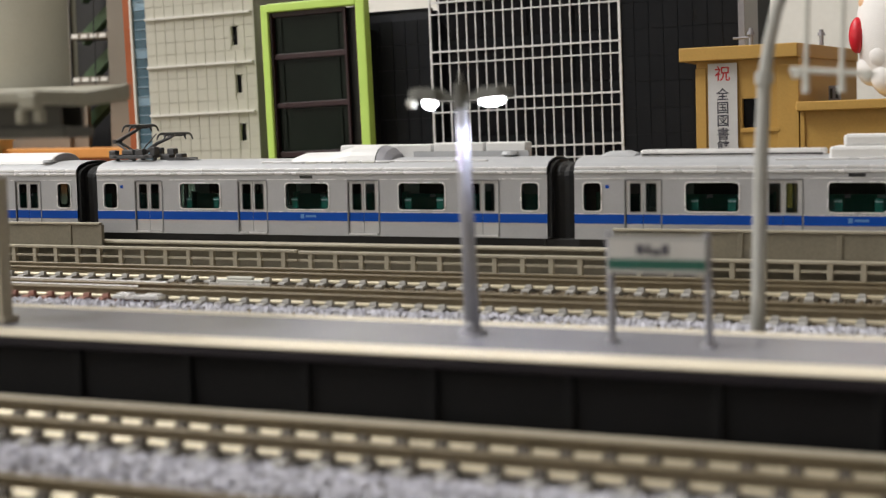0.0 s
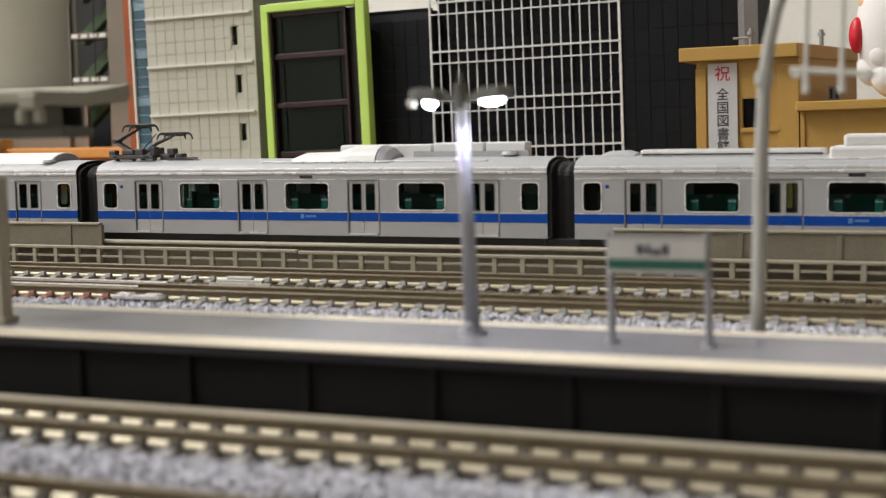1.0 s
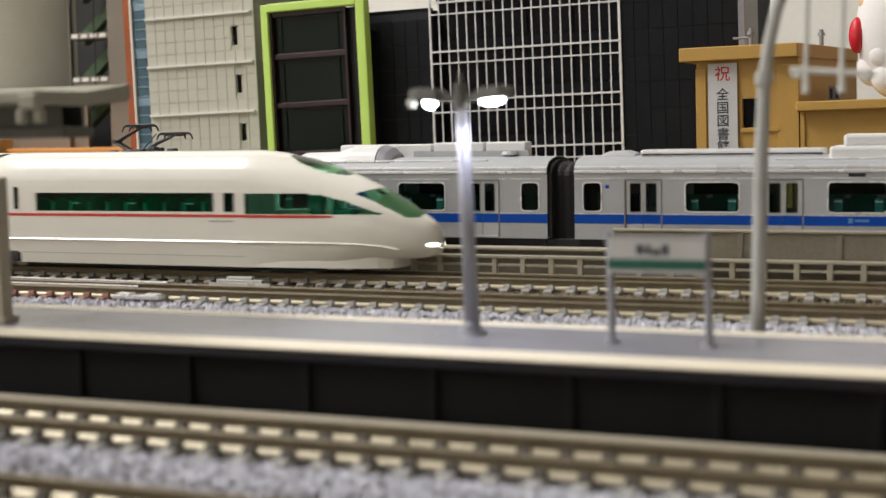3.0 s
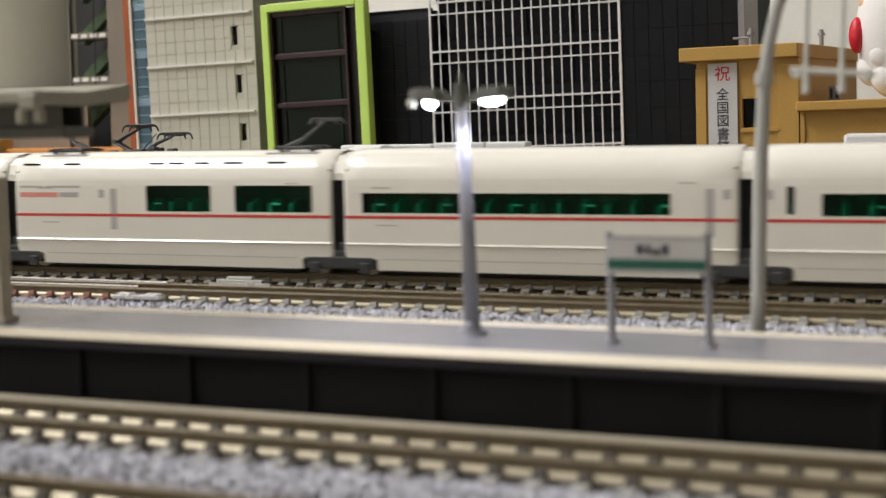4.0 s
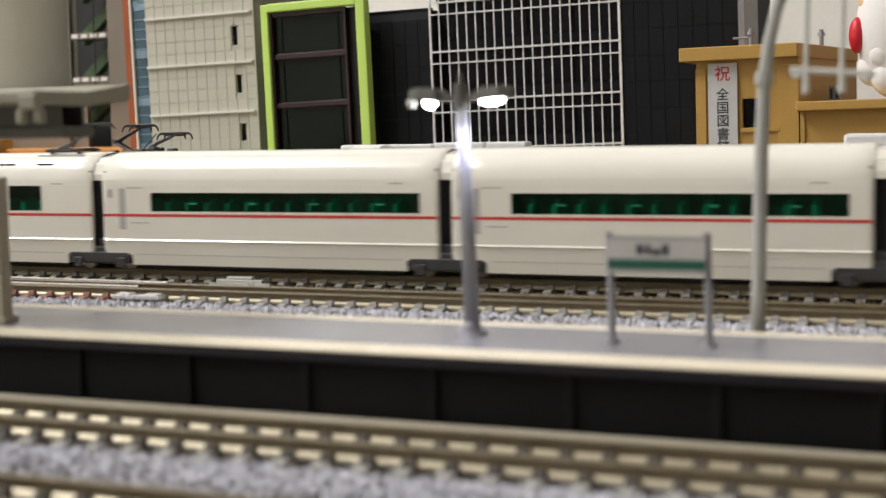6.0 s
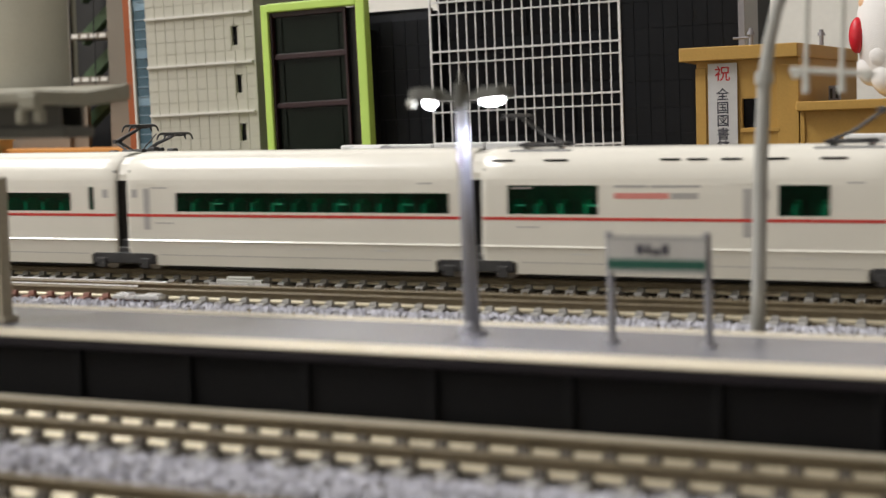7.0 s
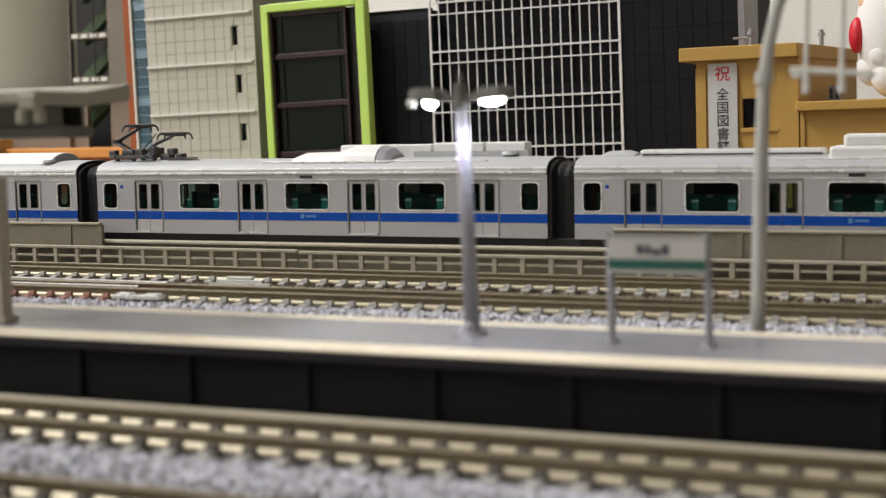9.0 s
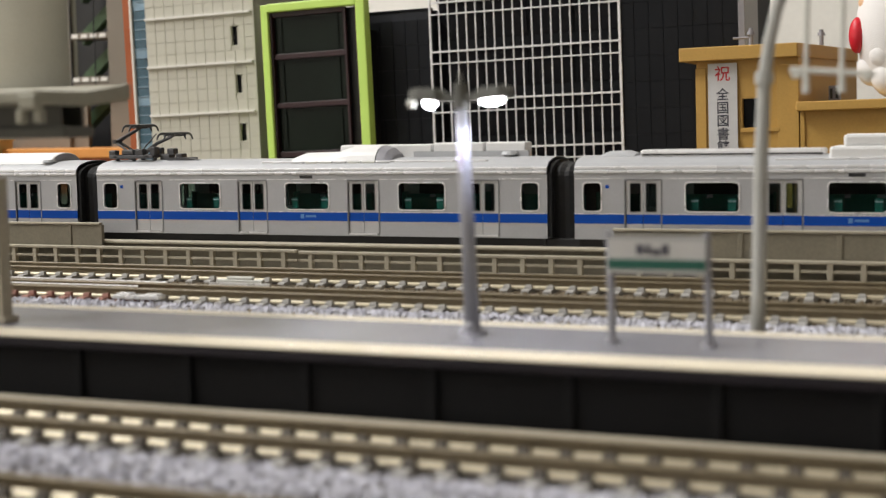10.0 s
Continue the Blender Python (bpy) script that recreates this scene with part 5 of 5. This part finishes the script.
def joint_parts(car, x, with_bogie=True):
    """Black bellows and the shared bogie at a joint centred on x."""
    if not with_bogie:
        return
    bm = bmesh.new()
    loft(bm, [[(xx, -w, 4.2), (xx, -w, 24.0), (xx, -w * 0.8, 27.5), (xx, 0, 29.6), (xx, w * 0.8, 27.5), (xx, w, 24.0), (xx, w, 4.2)] for xx, w in ((x - 1.6, 7.6), (x - 0.8, 7.2), (x, 7.7), (x + 0.8, 7.2), (x + 1.6, 7.6))])
    part("bellows", bm, M_BLACK, car, "black bellows between the cars")
    bm = bmesh.new()
    loft(bm, [[(xx, w, z) for w, z in ((-8.4, 24.1), (-8.3, 25.6), (-7.2, 28.0), (-5.0, 29.6), (0, 30.3), (5.0, 29.6), (7.2, 28.0), (8.3, 25.6), (8.4, 24.1))] for xx in (x - 1.7, x + 1.7)])
    part("roof_bellows", bm, M_CREAM, car)
    bg = part("bogie_frame", boxes((x - 8.8, x + 8.8, -9.2, -7.6, 4.1, 6.9), (x - 8.8, x + 8.8, 7.6, 9.2, 4.1, 6.9), (x - 2.6, x + 2.6, -8.9, 8.9, 5.2, 8.2), (x - 1.2, x + 1.2, -8.2, 8.2, 7.0, 10.0), bev=0.35), M_BOGIE, car, "dark grey shared bogie")
    for wx in (x - 6.2, x + 6.2):
        bm = bmesh.new()
        for s in (-1, 1):
            rod(bm, (wx, s * 3.9, ZV + RAIL_TOP + 2.6), (wx, s * 5.0, ZV + RAIL_TOP + 2.6), 2.6, 2.6, 18)
        part("wheelset", bm, M_WHEEL, bg)
        for s in (-1, 1):
            part("axle_box", boxes((wx - 1.3, wx + 1.3, *sorted((s * 9.0, s * 9.6)), 3.0, 5.6), bev=0.3), M_BOGIE, bg)


def side_boxes(x0, x1, z0, z1, proud=0.06, sides=(-1, 1)):
    bm = bmesh.new()
    for s in sides:
        w = float(np.interp((z0 + z1) / 2, [p[1] for p in SECT], [p[0] for p in SECT]))
        box(bm, x0, x1, *sorted((s * (w - 0.15), s * (w + proud))), z0, z1)
    return bm


def ledge(x0, x1):
    """A sloping bright ridge along the waist of both sides."""
    bm = bmesh.new()
    for s in (-1, 1):
        loft(bm, [[(x, s * 9.1, 10.3), (x, s * 9.66, 9.75), (x, s * 9.1, 9.5)] for x in (x0, x1)])
    return bm


def nw(x):
    r = nose_ring(x)
    return float(np.interp(9.7, [p[1] for p in r], [p[0] for p in r]))


def express_windows(car, wins):
    for a, b, z0, z1 in wins:
        for s in (-1, 1):
            y0, y1 = sorted((s * (WH - 0.55), s * (WH - 0.2)))
            p = part("window", boxes((a - 0.1, b + 0.1, y0, y1, z0 - 0.1, z1 + 0.1)), M_GREENGLASS, car, "green tinted window strip")
            p.visible_shadow = False
        part("window_rim", ring(ring(bmesh.new(), a, b, z0, z1, 0.22, 0.25, -WH - 0.05, -WH + 0.3), a, b, z0, z1, 0.22, 0.25, WH - 0.3, WH + 0.05), M_CREAM, car)


def express_inside(car, x0, x1, pitch=5.4):
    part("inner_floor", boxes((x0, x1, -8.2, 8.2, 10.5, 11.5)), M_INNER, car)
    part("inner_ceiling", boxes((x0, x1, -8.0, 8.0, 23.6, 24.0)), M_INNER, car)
    part("aisle_wall", boxes((x0, x1, -0.15, 0.15, 11.5, 23.6)), M_AISLE, car)
    n = int((x1 - x0 - 6) / pitch)
    sm = finish("seat", boxes((-1.7, 1.7, -3.3, 3.3, 0, 2.6), (1.0, 2.1, -3.3, 3.3, 2.2, 7.4), (1.0, 2.2, -1.5, 1.5, 7.2, 8.2), bev=0.25), M_SEAT)
    for i in range(n):
        xx = x0 + 4 + i * pitch
        share("seat", sm, car, mm(xx, -4.6, 11.5))
        share("seat", sm, car, mm(xx, 4.6, 11.5))
    lm = finish("table_light", boxes((-0.9, 0.9, -0.4, 0.4, 0, 0.35)), M_INKWHITE)
    for i in range(1, n, 3):
        share("side_table", lm, car, mm(x0 + 1.8 + i * pitch, -7.6, 18.4))


def door_set(car, c, sgn):
    """A plug door recess centred on c with its small display window on the side sgn."""
    part("door_recess", side_boxes(c - 0.9, c + 0.9, 12.4, 22.2, 0.05), M_INK, car, "grey plug door window")
    part("door_outline", ring(ring(bmesh.new(), c - 2.6, c + 3.0, 9.9, 23.2, 0.12, 0.5, -WH - 0.04, -WH + 0.2), c - 2.6, c + 3.0, 9.9, 23.2, 0.12, 0.5, WH - 0.2, WH + 0.04), M_CREAM, car)
    part("display", side_boxes(c + sgn * 3.4 - 0.75, c + sgn * 3.4 + 0.75, 20.0, 22.0, 0.05), M_INK, car, "small grey display")


def express_trim(car, x0, x1):
    part("red_line", side_boxes(x0 + 0.3, x1 - 0.3, 15.5, 16.15, 0.07), M_RED, car, "thin red line")
    part("waist_ledge", ledge(x0 + 0.3, x1 - 0.3), M_CREAM, car)
    part("small_marks", side_boxes(x0 + 8, x0 + 13, 13.9, 14.15, 0.03), M_INK, car)
    part("skirt_line", side_boxes(x0 + 9, x1 - 9, 6.35, 6.5, 0.02), M_INK, car)
    for c in (20, 47, 66):
        part("step_latch", side_boxes(x0 + c, x0 + c + 4.4, 8.3, 8.5, 0.06), M_WHITE_AC, car)
    part("roof_mark", side_boxes(x1 - 12, x1 - 8.5, 23.2, 23.5, 0.03), M_INK, car)
    part("vent_slit", side_boxes(x0 + 7, x0 + 11.5, 22.2, 22.5, 0.03), M_INK, car)
    part("underfloor", boxes((x0 + 9.5, x1 - 9.5, -7.2, 7.2, 3.0, 4.6), bev=0.3), M_BLACK, car)


def express_car(label, kind):
    """A middle car, its front end towards +x, from 0 to PW between two joints."""
    car = thing("express_car", 0, YV + 0.25, 0, label, "train car", "express train cars")
    x0, x1 = 1.5, PW - 1.5
    if kind == "front":
        wins = [(6.0, 75.8, 16.75, 21.2)]
    elif kind == "rear":
        wins = [(PW - 75.8, PW - 6.0, 16.75, 21.2)]
    elif kind == "panto_front":
        wins = [(40.1, 57.9, 16.75, 22.9), (64.4, 84.6, 16.75, 22.9)]
    else:
        wins = [(7.5, 27.5, 16.75, 22.9), (64.5, 74.5, 16.75, 22.9)]
    cuts = [(x0, 9.4, 3.9, 6.3), (PW - 9.4, x1, 3.9, 6.3)]
    thicken(part("body", express_shell(x0, x1, wins + cuts), M_CREAM, car, smooth=False))
    for xx in (x0 + 0.4, x1 - 1.0):
        part("end_wall", boxes((xx, xx + 0.6, -8.7, 8.7, 4.2, 26.5)), M_BLACK, car)
    express_windows(car, wins)
    express_inside(car, x0 + 1.2, x1 - 1.2)
    express_trim(car, x0, x1)
    if kind == "front":
        door_set(car, 83.9, 1)
    elif kind == "rear":
        door_set(car, PW - 83.9, -1)
    elif kind == "panto_front":
        door_set(car, 30.7, -1)
    else:
        door_set(car, 58.5, 1)
    if kind.startswith("panto"):
        a = 3.0 if kind == "panto_front" else 31.0
        part("title_lettering", side_boxes(a, a + 11.5, 20.1, 21.3, 0.03), M_INKRED, car, "pale red lettering bar")
        part("title_lettering", side_boxes(a + 12, a + 17.5, 20.1, 21.3, 0.03), M_INK, car, "grey lettering bar")
        part("title_lettering", side_boxes(a, a + 7, 22.4, 22.9, 0.03), M_INK, car, "grey lettering bar")
        part("title_lettering", side_boxes(a + 7.8, a + 18, 22.4, 22.9, 0.03), M_INK, car, "grey lettering bar")
        for c, w in ((6, 5), (18, 5), (42.5, 4), (48, 4), (55, 4), (63.5, 5), (75, 5)):
            bm = bmesh.new()
            for s in (-1, 1):
                box(bm, c - w / 2, c + w / 2, *sorted((s * 7.0, s * 8.05)), 27.9, 28.35)
            part("roof_slot", bm, M_GANG, car, "dark roof slot")
        for c, s in ((13.5, -1), (PW - 13.5, 1)):
            express_pantograph(car, c, s)
    joint_parts(car, 0.0)
    return car


def express_pantograph(car, x, s):
    """A raised single-arm pantograph; its arm leans towards s."""
    pg = part("pantograph", boxes((x - 5, x + 5, -4.6, -3.8, 31.0, 31.7), (x - 5, x + 5, 3.8, 4.6, 31.0, 31.7), (x - 4, x - 3, -4.6, 4.6, 31.1, 31.9), (x + 3, x + 4, -4.6, 4.6, 31.1, 31.9), bev=0.15), M_PANTO, car, "dark grey raised pantograph")
    for dx in (-4, 4):
        for dy in (-3, 3):
            part("insulator", rod(bmesh.new(), (x + dx, dy, 30.0), (x + dx, dy, 31.2), 0.6, 0.5, 10), M_PANTO, pg)
    for yy in (-1.3, 1.3):
        part("lower_arm", rod(bmesh.new(), (x - s * 4.0, yy, 31.6), (x + s * 0.5, yy * 0.5, 33.4), 0.32, 0.3, 8), M_PANTO, pg)
    part("upper_arm", rod(bmesh.new(), (x + s * 0.3, 0, 33.3), (x + s * 6.0, 0, 37.4), 0.42, 0.32, 8), M_PANTO, pg)
    for dx in (5.6, 7.8):
        bm = bmesh.new()
        rod(bm, (x + s * dx, -5.2, 37.8), (x + s * dx, 5.2, 37.8), 0.34, 0.34, 8)
        for e in (-1, 1):
            rod(bm, (x + s * dx, e * 5.2, 37.8), (x + s * dx, e * 7.0, 36.7), 0.3, 0.22, 8)
        part("contact_strip", bm, M_PANTO, pg)
    part("head_frame", boxes((x + min(s * 5.4, s * 8.0), x + max(s * 5.4, s * 8.0), -2.9, -2.5, 37.3, 37.7), (x + min(s * 5.4, s * 8.0), x + max(s * 5.4, s * 8.0), 2.5, 2.9, 37.3, 37.7)), M_PANTO, pg)
    part("roof_pad", boxes((x - 7, x + 7, -5.4, 5.4, 29.4, 30.4), bev=0.4), M_GREYPLASTIC, pg, "grey roof pad")
    return pg


def eased(x, xs, ys):
    """Interpolation with its corners rounded off."""
    w = min(2.5, x * 0.4)
    return float(np.mean([np.interp(x + w * d, xs, ys) for d in (-1, -0.75, -0.5, -0.25, 0, 0.25, 0.5, 0.75, 1)]))


def nose_half(x):
    return eased(x, [0, 0.8, 2, 4, 8, 14, 20, 28, 36, 46], [1.2, 2.8, 4.0, 5.2, 6.7, 8.0, 8.6, 9.1, 9.3, 9.3])


def nose_ring(x):
    """The cross-section x millimetres behind the nose tip."""
    ztop = (eased(x, [0, 0.8, 2, 4, 8, 14, 19, 23, 30, 38, 44, 60], [12.0, 13.6, 14.8, 16.0, 18.7, 22.0, 24.2, 25.7, 28.2, 30.0, 30.9, 30.9]))
    zbot = (eased(x, [0, 0.8, 2, 4, 8, 12, 16, 20, 25, 60], [8.6, 7.1, 6.5, 6.2, 6.1, 6.0, 5.9, 4.6, 3.9, 3.9]))
    half = nose_half(x)
    t = min(1.0, x / 46.0)
    zs = [p[1] for p in SECT]
    out = []
    for w, z in SECT:
        v = (z - 3.9) / 27.0
        # a rounder section at the tip that turns into the body's
        rw = math.sqrt(max(0.0, 1 - abs(2 * v - 0.75) ** 2.6 / (1.25 ** 2.6 if v > 0.375 else 0.75 ** 2.6 * 1.6))) if 0 < v < 1 else (0.6 if v <= 0 else 0.0)
        k = (w / 9.3) * t + rw * (1 - t)
        out.append((half * k, zbot + (ztop - zbot) * v))
    return out


def lead_car(label, lit):
    """The end car: nose tip at x = 0, its body reaching back to x = -LEAD."""
    car = thing("express_end_car", 0, YV + 0.25, 0, label, "train car", "express train cars")
    xb = 48.0
    wins = [(-LEAD + 14.8, -LEAD + 65.8, 16.75, 21.2), (-LEAD + 68.4, -xb, 16.75, 21.2), (-LEAD + 8.0, -LEAD + 9.5, 17.1, 22.6)]
    thicken(part("body", express_shell(-LEAD + 1.5, -xb, wins[:1] + [(-LEAD + 68.4, -LEAD + 71.3, 16.75, 21.2)] + wins[2:] + [(-LEAD + 1.5, -LEAD + 9.4, 3.9, 6.3)], taper=False), M_CREAM, car))
    # the nose, one millimetre a station; faces fall to glass or paint by where they lie
    st = [0, 0.3, 0.8, 1.4] + [2 + 0.5 * i for i in range(int((xb - 2) / 0.5) + 1)] + [xb]
    st = sorted(set(st))
    fine = []
    for x in st:
        r = nose_ring(x)
        rz, rw = [p[1] for p in r], [p[0] for p in r]
        zm0, zm1 = min(15.0, rz[-1] - 0.6), min(21.4, rz[-1] - 0.3)
        rows = list(np.linspace(rz[0], zm0, 14)) + list(np.linspace(zm0, zm1, 21)[1:]) + [zm1 + (rz[-1] - zm1) * math.sin(math.pi / 2 * i / 24) for i in range(1, 25)]
        dense = [(float(np.interp(z, rz, rw)), z) for z in rows]
        fine.append([(-w, z) for w, z in dense] + [(w, z) for w, z in dense[::-1][1:]])

    def region(x, w, z):
        roof_z = nose_ring(x)[-1][1]
        if 3.8 < x < 26.0:
            # windscreen: wraps over the nose
            low = np.interp(x, [3.8, 9, 14, 18.5, 26], [15.4, 15.6, 17.6, 20.2, 24.5])
            if abs(w) < 0.8 * nose_half(x) and z > low and x < 14.2 + (roof_z - z) * 1.4 and z > 15.3:
                return "windscreen"
        if 21.5 < x < 37.0 and abs(w) < 8.2:
            low = np.interp(x, [21.5, 26, 31, 37], [24.9, 25.6, 27.2, 29.6])
            if z > low:
                return "cab_window"
        top = np.interp(x, [10.5, 15.5, 20, 25.5, 32], [16.2, 17.7, 19.3, 20.6, 21.2])
        if 10.5 < x < 45.6 and 16.25 < z < top and z < 21.3:
            return "side_window"
        return "nose"

    groups = {k: bmesh.new() for k in ("nose", "windscreen", "cab_window", "side_window")}
    vmaps = {k: {} for k in groups}
    for i in range(len(st) - 1):
        for j in range(len(fine[0]) - 1):
            quad = [(i, j), (i + 1, j), (i + 1, j + 1), (i, j + 1)]
            c = [sum(fine[a][b][q] for a, b in quad) / 4 for q in (0, 1)]
            k = region((st[i] + st[i + 1]) / 2, c[0], c[1])
            vs = []
            for a, b in quad:
                if (a, b) not in vmaps[k]:
                    vmaps[k][a, b] = groups[k].verts.new((-st[a], *fine[a][b]))
                vs.append(vmaps[k][a, b])
            groups[k].faces.new(vs).smooth = True
    b0 = groups["nose"]
    b0.faces.new([vmaps["nose"].get((0, j)) or b0.verts.new((0, *fine[0][j])) for j in range(len(fine[0]))])
    thicken(part("nose", b0, M_CREAM, car))
    part("belly", loft(bmesh.new(), [[(-x, -nose_ring(x)[0][0] + 0.1, nose_ring(x)[0][1] + 0.1), (-x, nose_ring(x)[0][0] - 0.1, nose_ring(x)[0][1] + 0.1), (-x, 0, nose_ring(x)[0][1] + 0.4)] for x in (0.3, 1, 2, 4, 8, 12, 16, 20, 25, 40)]), M_CREAM, car)
    part("skirt", loft(bmesh.new(), [[(-x, -w, 4.0), (-x, w, 4.0), (-x, w * 0.98, 6.6), (-x, -w * 0.98, 6.6)] for x, w in ((9.0, 2.4), (9.8, 4.6), (13.0, 6.2), (20.0, 7.5), (27.0, 8.3), (36.0, 8.75), (47.5, 8.85))]), M_CREAM, car, "white skirt below the nose")
    part("skirt_line", side_boxes(-LEAD + 10, -46, 6.35, 6.5, 0.02), M_INK, car)
    for c in (-40, -60, -84):
        part("step_latch", side_boxes(c - 2.2, c + 2.2, 8.3, 8.5, 0.06), M_WHITE_AC, car)
    part("windscreen", groups["windscreen"], M_WINDSCREEN, car, "green tinted windscreen")
    part("cab_window", groups["cab_window"], M_WINDSCREEN, car, "green tinted raised cab window")
    part("side_window", groups["side_window"], M_SIDEGLASS, car, "green tinted side window")
    part("cab_inside", loft(bmesh.new(), [[(-x, w * 0.8, z) for w, z in ((-6.5, 8.5), (-6.5, zt), (6.5, zt), (6.5, 8.5))] for x, zt in ((10, 12.5), (20, 15.0), (46, 15.6))]), M_CAB, car)
    part("cab_seat", boxes((-24, -20, -4.5, -0.5, 14, 17), (-25, -23.6, -4.5, -0.5, 14, 20.5), (-31, -28, -4.5, -0.5, 15, 20.5), bev=0.4), M_SEAT, car)
    part("cab_floor", boxes((-46, -27, -6.0, 6.0, 23.2, 23.6)), M_CAB, car)
    part("cab_back", boxes((-45.5, -45, -7, 7, 15.6, 29)), M_CAB, car)
    express_windows(car, [wins[0], (-LEAD + 68.4, -LEAD + 71.3, 16.75, 21.2), wins[2]])
    express_inside(car, -LEAD + 2.5, -49)
    part("end_wall", boxes((-LEAD + 1.8, -LEAD + 2.4, -8.7, 8.7, 4.2, 26.5)), M_BLACK, car)
    part("red_line", side_boxes(-LEAD + 1.8, -47, 15.5, 16.15, 0.07), M_RED, car, "thin red line")
    bm = bmesh.new()
    for s in (-1, 1):
        for k in range(20):
            xa, xc = 47 - k * 1.2, 47 - (k + 1) * 1.2
            def wd(x):
                r = nose_ring(x)
                return float(np.interp(15.8, [p[1] for p in r], [p[0] for p in r]))
            hh = 0.33 * min(1, (xc - 19) / 8 + 0.15)
            loft(bm, [[(-x, s * (wd(x) - 0.2), 15.82 - hh), (-x, s * (wd(x) + 0.09), 15.82 - hh), (-x, s * (wd(x) + 0.09), 15.82 + hh), (-x, s * (wd(x) - 0.2), 15.82 + hh)] for x in (xa, xc)])
    part("red_line", bm, M_RED, car, "thin red line tapering to the nose")
    part("waist_ledge", ledge(-LEAD + 1.8, -47), M_CREAM, car)
    bm = bmesh.new()
    for s in (-1, 1):
        loft(bm, [[(-x, s * (nw(x) - 0.3), zl + 0.45), (-x, s * (nw(x) + 0.34), zl - 0.1), (-x, s * (nw(x) - 0.3), zl - 0.3)] for x, zl in ((47, 9.85), (38, 9.85), (30, 9.85), (22, 9.8), (17, 9.65), (13, 9.35), (10, 8.9), (8, 8.4))])
    part("waist_ledge", bm, M_CREAM, car)
    part("display", side_boxes(-LEAD + 3.9, -LEAD + 5.4, 20.0, 22.0, 0.05), M_INK, car, "small grey display")
    part("small_marks", side_boxes(-55, -48.5, 14.4, 14.8, 0.03), M_INK, car)
    part("underfloor", boxes((-LEAD + 9.5, -26, -7.2, 7.2, 3.0, 4.6), bev=0.3), M_BLACK, car)
    part("plough", boxes((-32, -20, -6.8, 6.8, 3.5, 4.8), bev=0.5), M_SILVER_L, car, "pale snow plough under the nose")
    bg = part("bogie_frame", boxes((-46, -28, -7.2, -6.0, 3.1, 4.8), (-46, -28, 6.0, 7.2, 3.1, 4.8)), M_BOGIE, car)
    for wx in (-43, -31):
        bm = bmesh.new()
        for s in (-1, 1):
            rod(bm, (wx, s * 3.9, ZV + RAIL_TOP + 2.5), (wx, s * 5.0, ZV + RAIL_TOP + 2.5), 2.5, 2.5, 18)
        part("wheelset", bm, M_WHEEL, bg)
    # lamp units low on the nose, set into its skin
    for s in (-1, 1):
        bm = bmesh.new()
        secs = []
        for x in (0.15, 0.4, 0.8, 1.3, 1.9):
            r = nose_ring(x)
            zz = 9.3 + (x - 1.0) * 0.05
            w = float(np.interp(zz, [p[1] for p in r], [p[0] for p in r]))
            h = 0.46 if x < 1.8 else 0.25
            secs.append([(-x, s * (w - 0.4), zz - h), (-x, s * (w + 0.12), zz - h * 0.8), (-x, s * (w + 0.12), zz + h * 0.8), (-x, s * (w - 0.4), zz + h)])
        loft(bm, secs)
        part("headlight", bm, M_HEADLIGHT if lit else M_BRIGHT, car, "lit white headlight" if lit else "unlit clear headlight")
    return car

# ---- motion of the express train ----
# seconds and the place of the leading nose tip in millimetres; the speed rises slightly
NOSE = [(0.0, -676), (1.5, -399), (2.5, -214), (2.7, -177), (3.8, 29.0), (4.1, 87.4), (4.5, 166.6), (5.0, 265.7), (5.5, 363.1), (6.8, 609.2), (7.1, 666.6), (7.5, 744.1), (7.8, 802.4), (8.0, 840.7), (8.3, 897.9), (9.0, 1031), (10.0, 1221)]
express = []
express.append((lead_car("white leading express car, green glass, lit headlights", True), 0.0, 0))
joint_parts(express[0][0], -LEAD)
KINDS = ["front", "panto_front", "front", "front", "rear", "rear", "panto_rear", "rear"]
made = {}
LABELS = {"front": "white express car with a long green window strip", "rear": "white express car with a long green window strip", "panto_front": "white express car with two pantographs and large windows", "panto_rear": "white express car with two pantographs and wide lettering"}
for i, kd in enumerate(KINDS):
    if kd in made:
        c = copy_thing(made[kd], pose(0, 0, 0))
    else:
        c = made[kd] = express_car(LABELS[kd], kd)
    express.append((c, LEAD + PW * (i + 1), 0))
tail = lead_car("white trailing express car with green glass, unlit", False)
express.append((tail, 2 * LEAD + PW * 8, 180))


def motions():
    for ob, back, turn in express:
        walk(ob, [(t, pose((x - back) * 0.001, (YV + 0.25) * 0.001, 0, 0, 0, turn)) for t, x in NOSE])


motions()
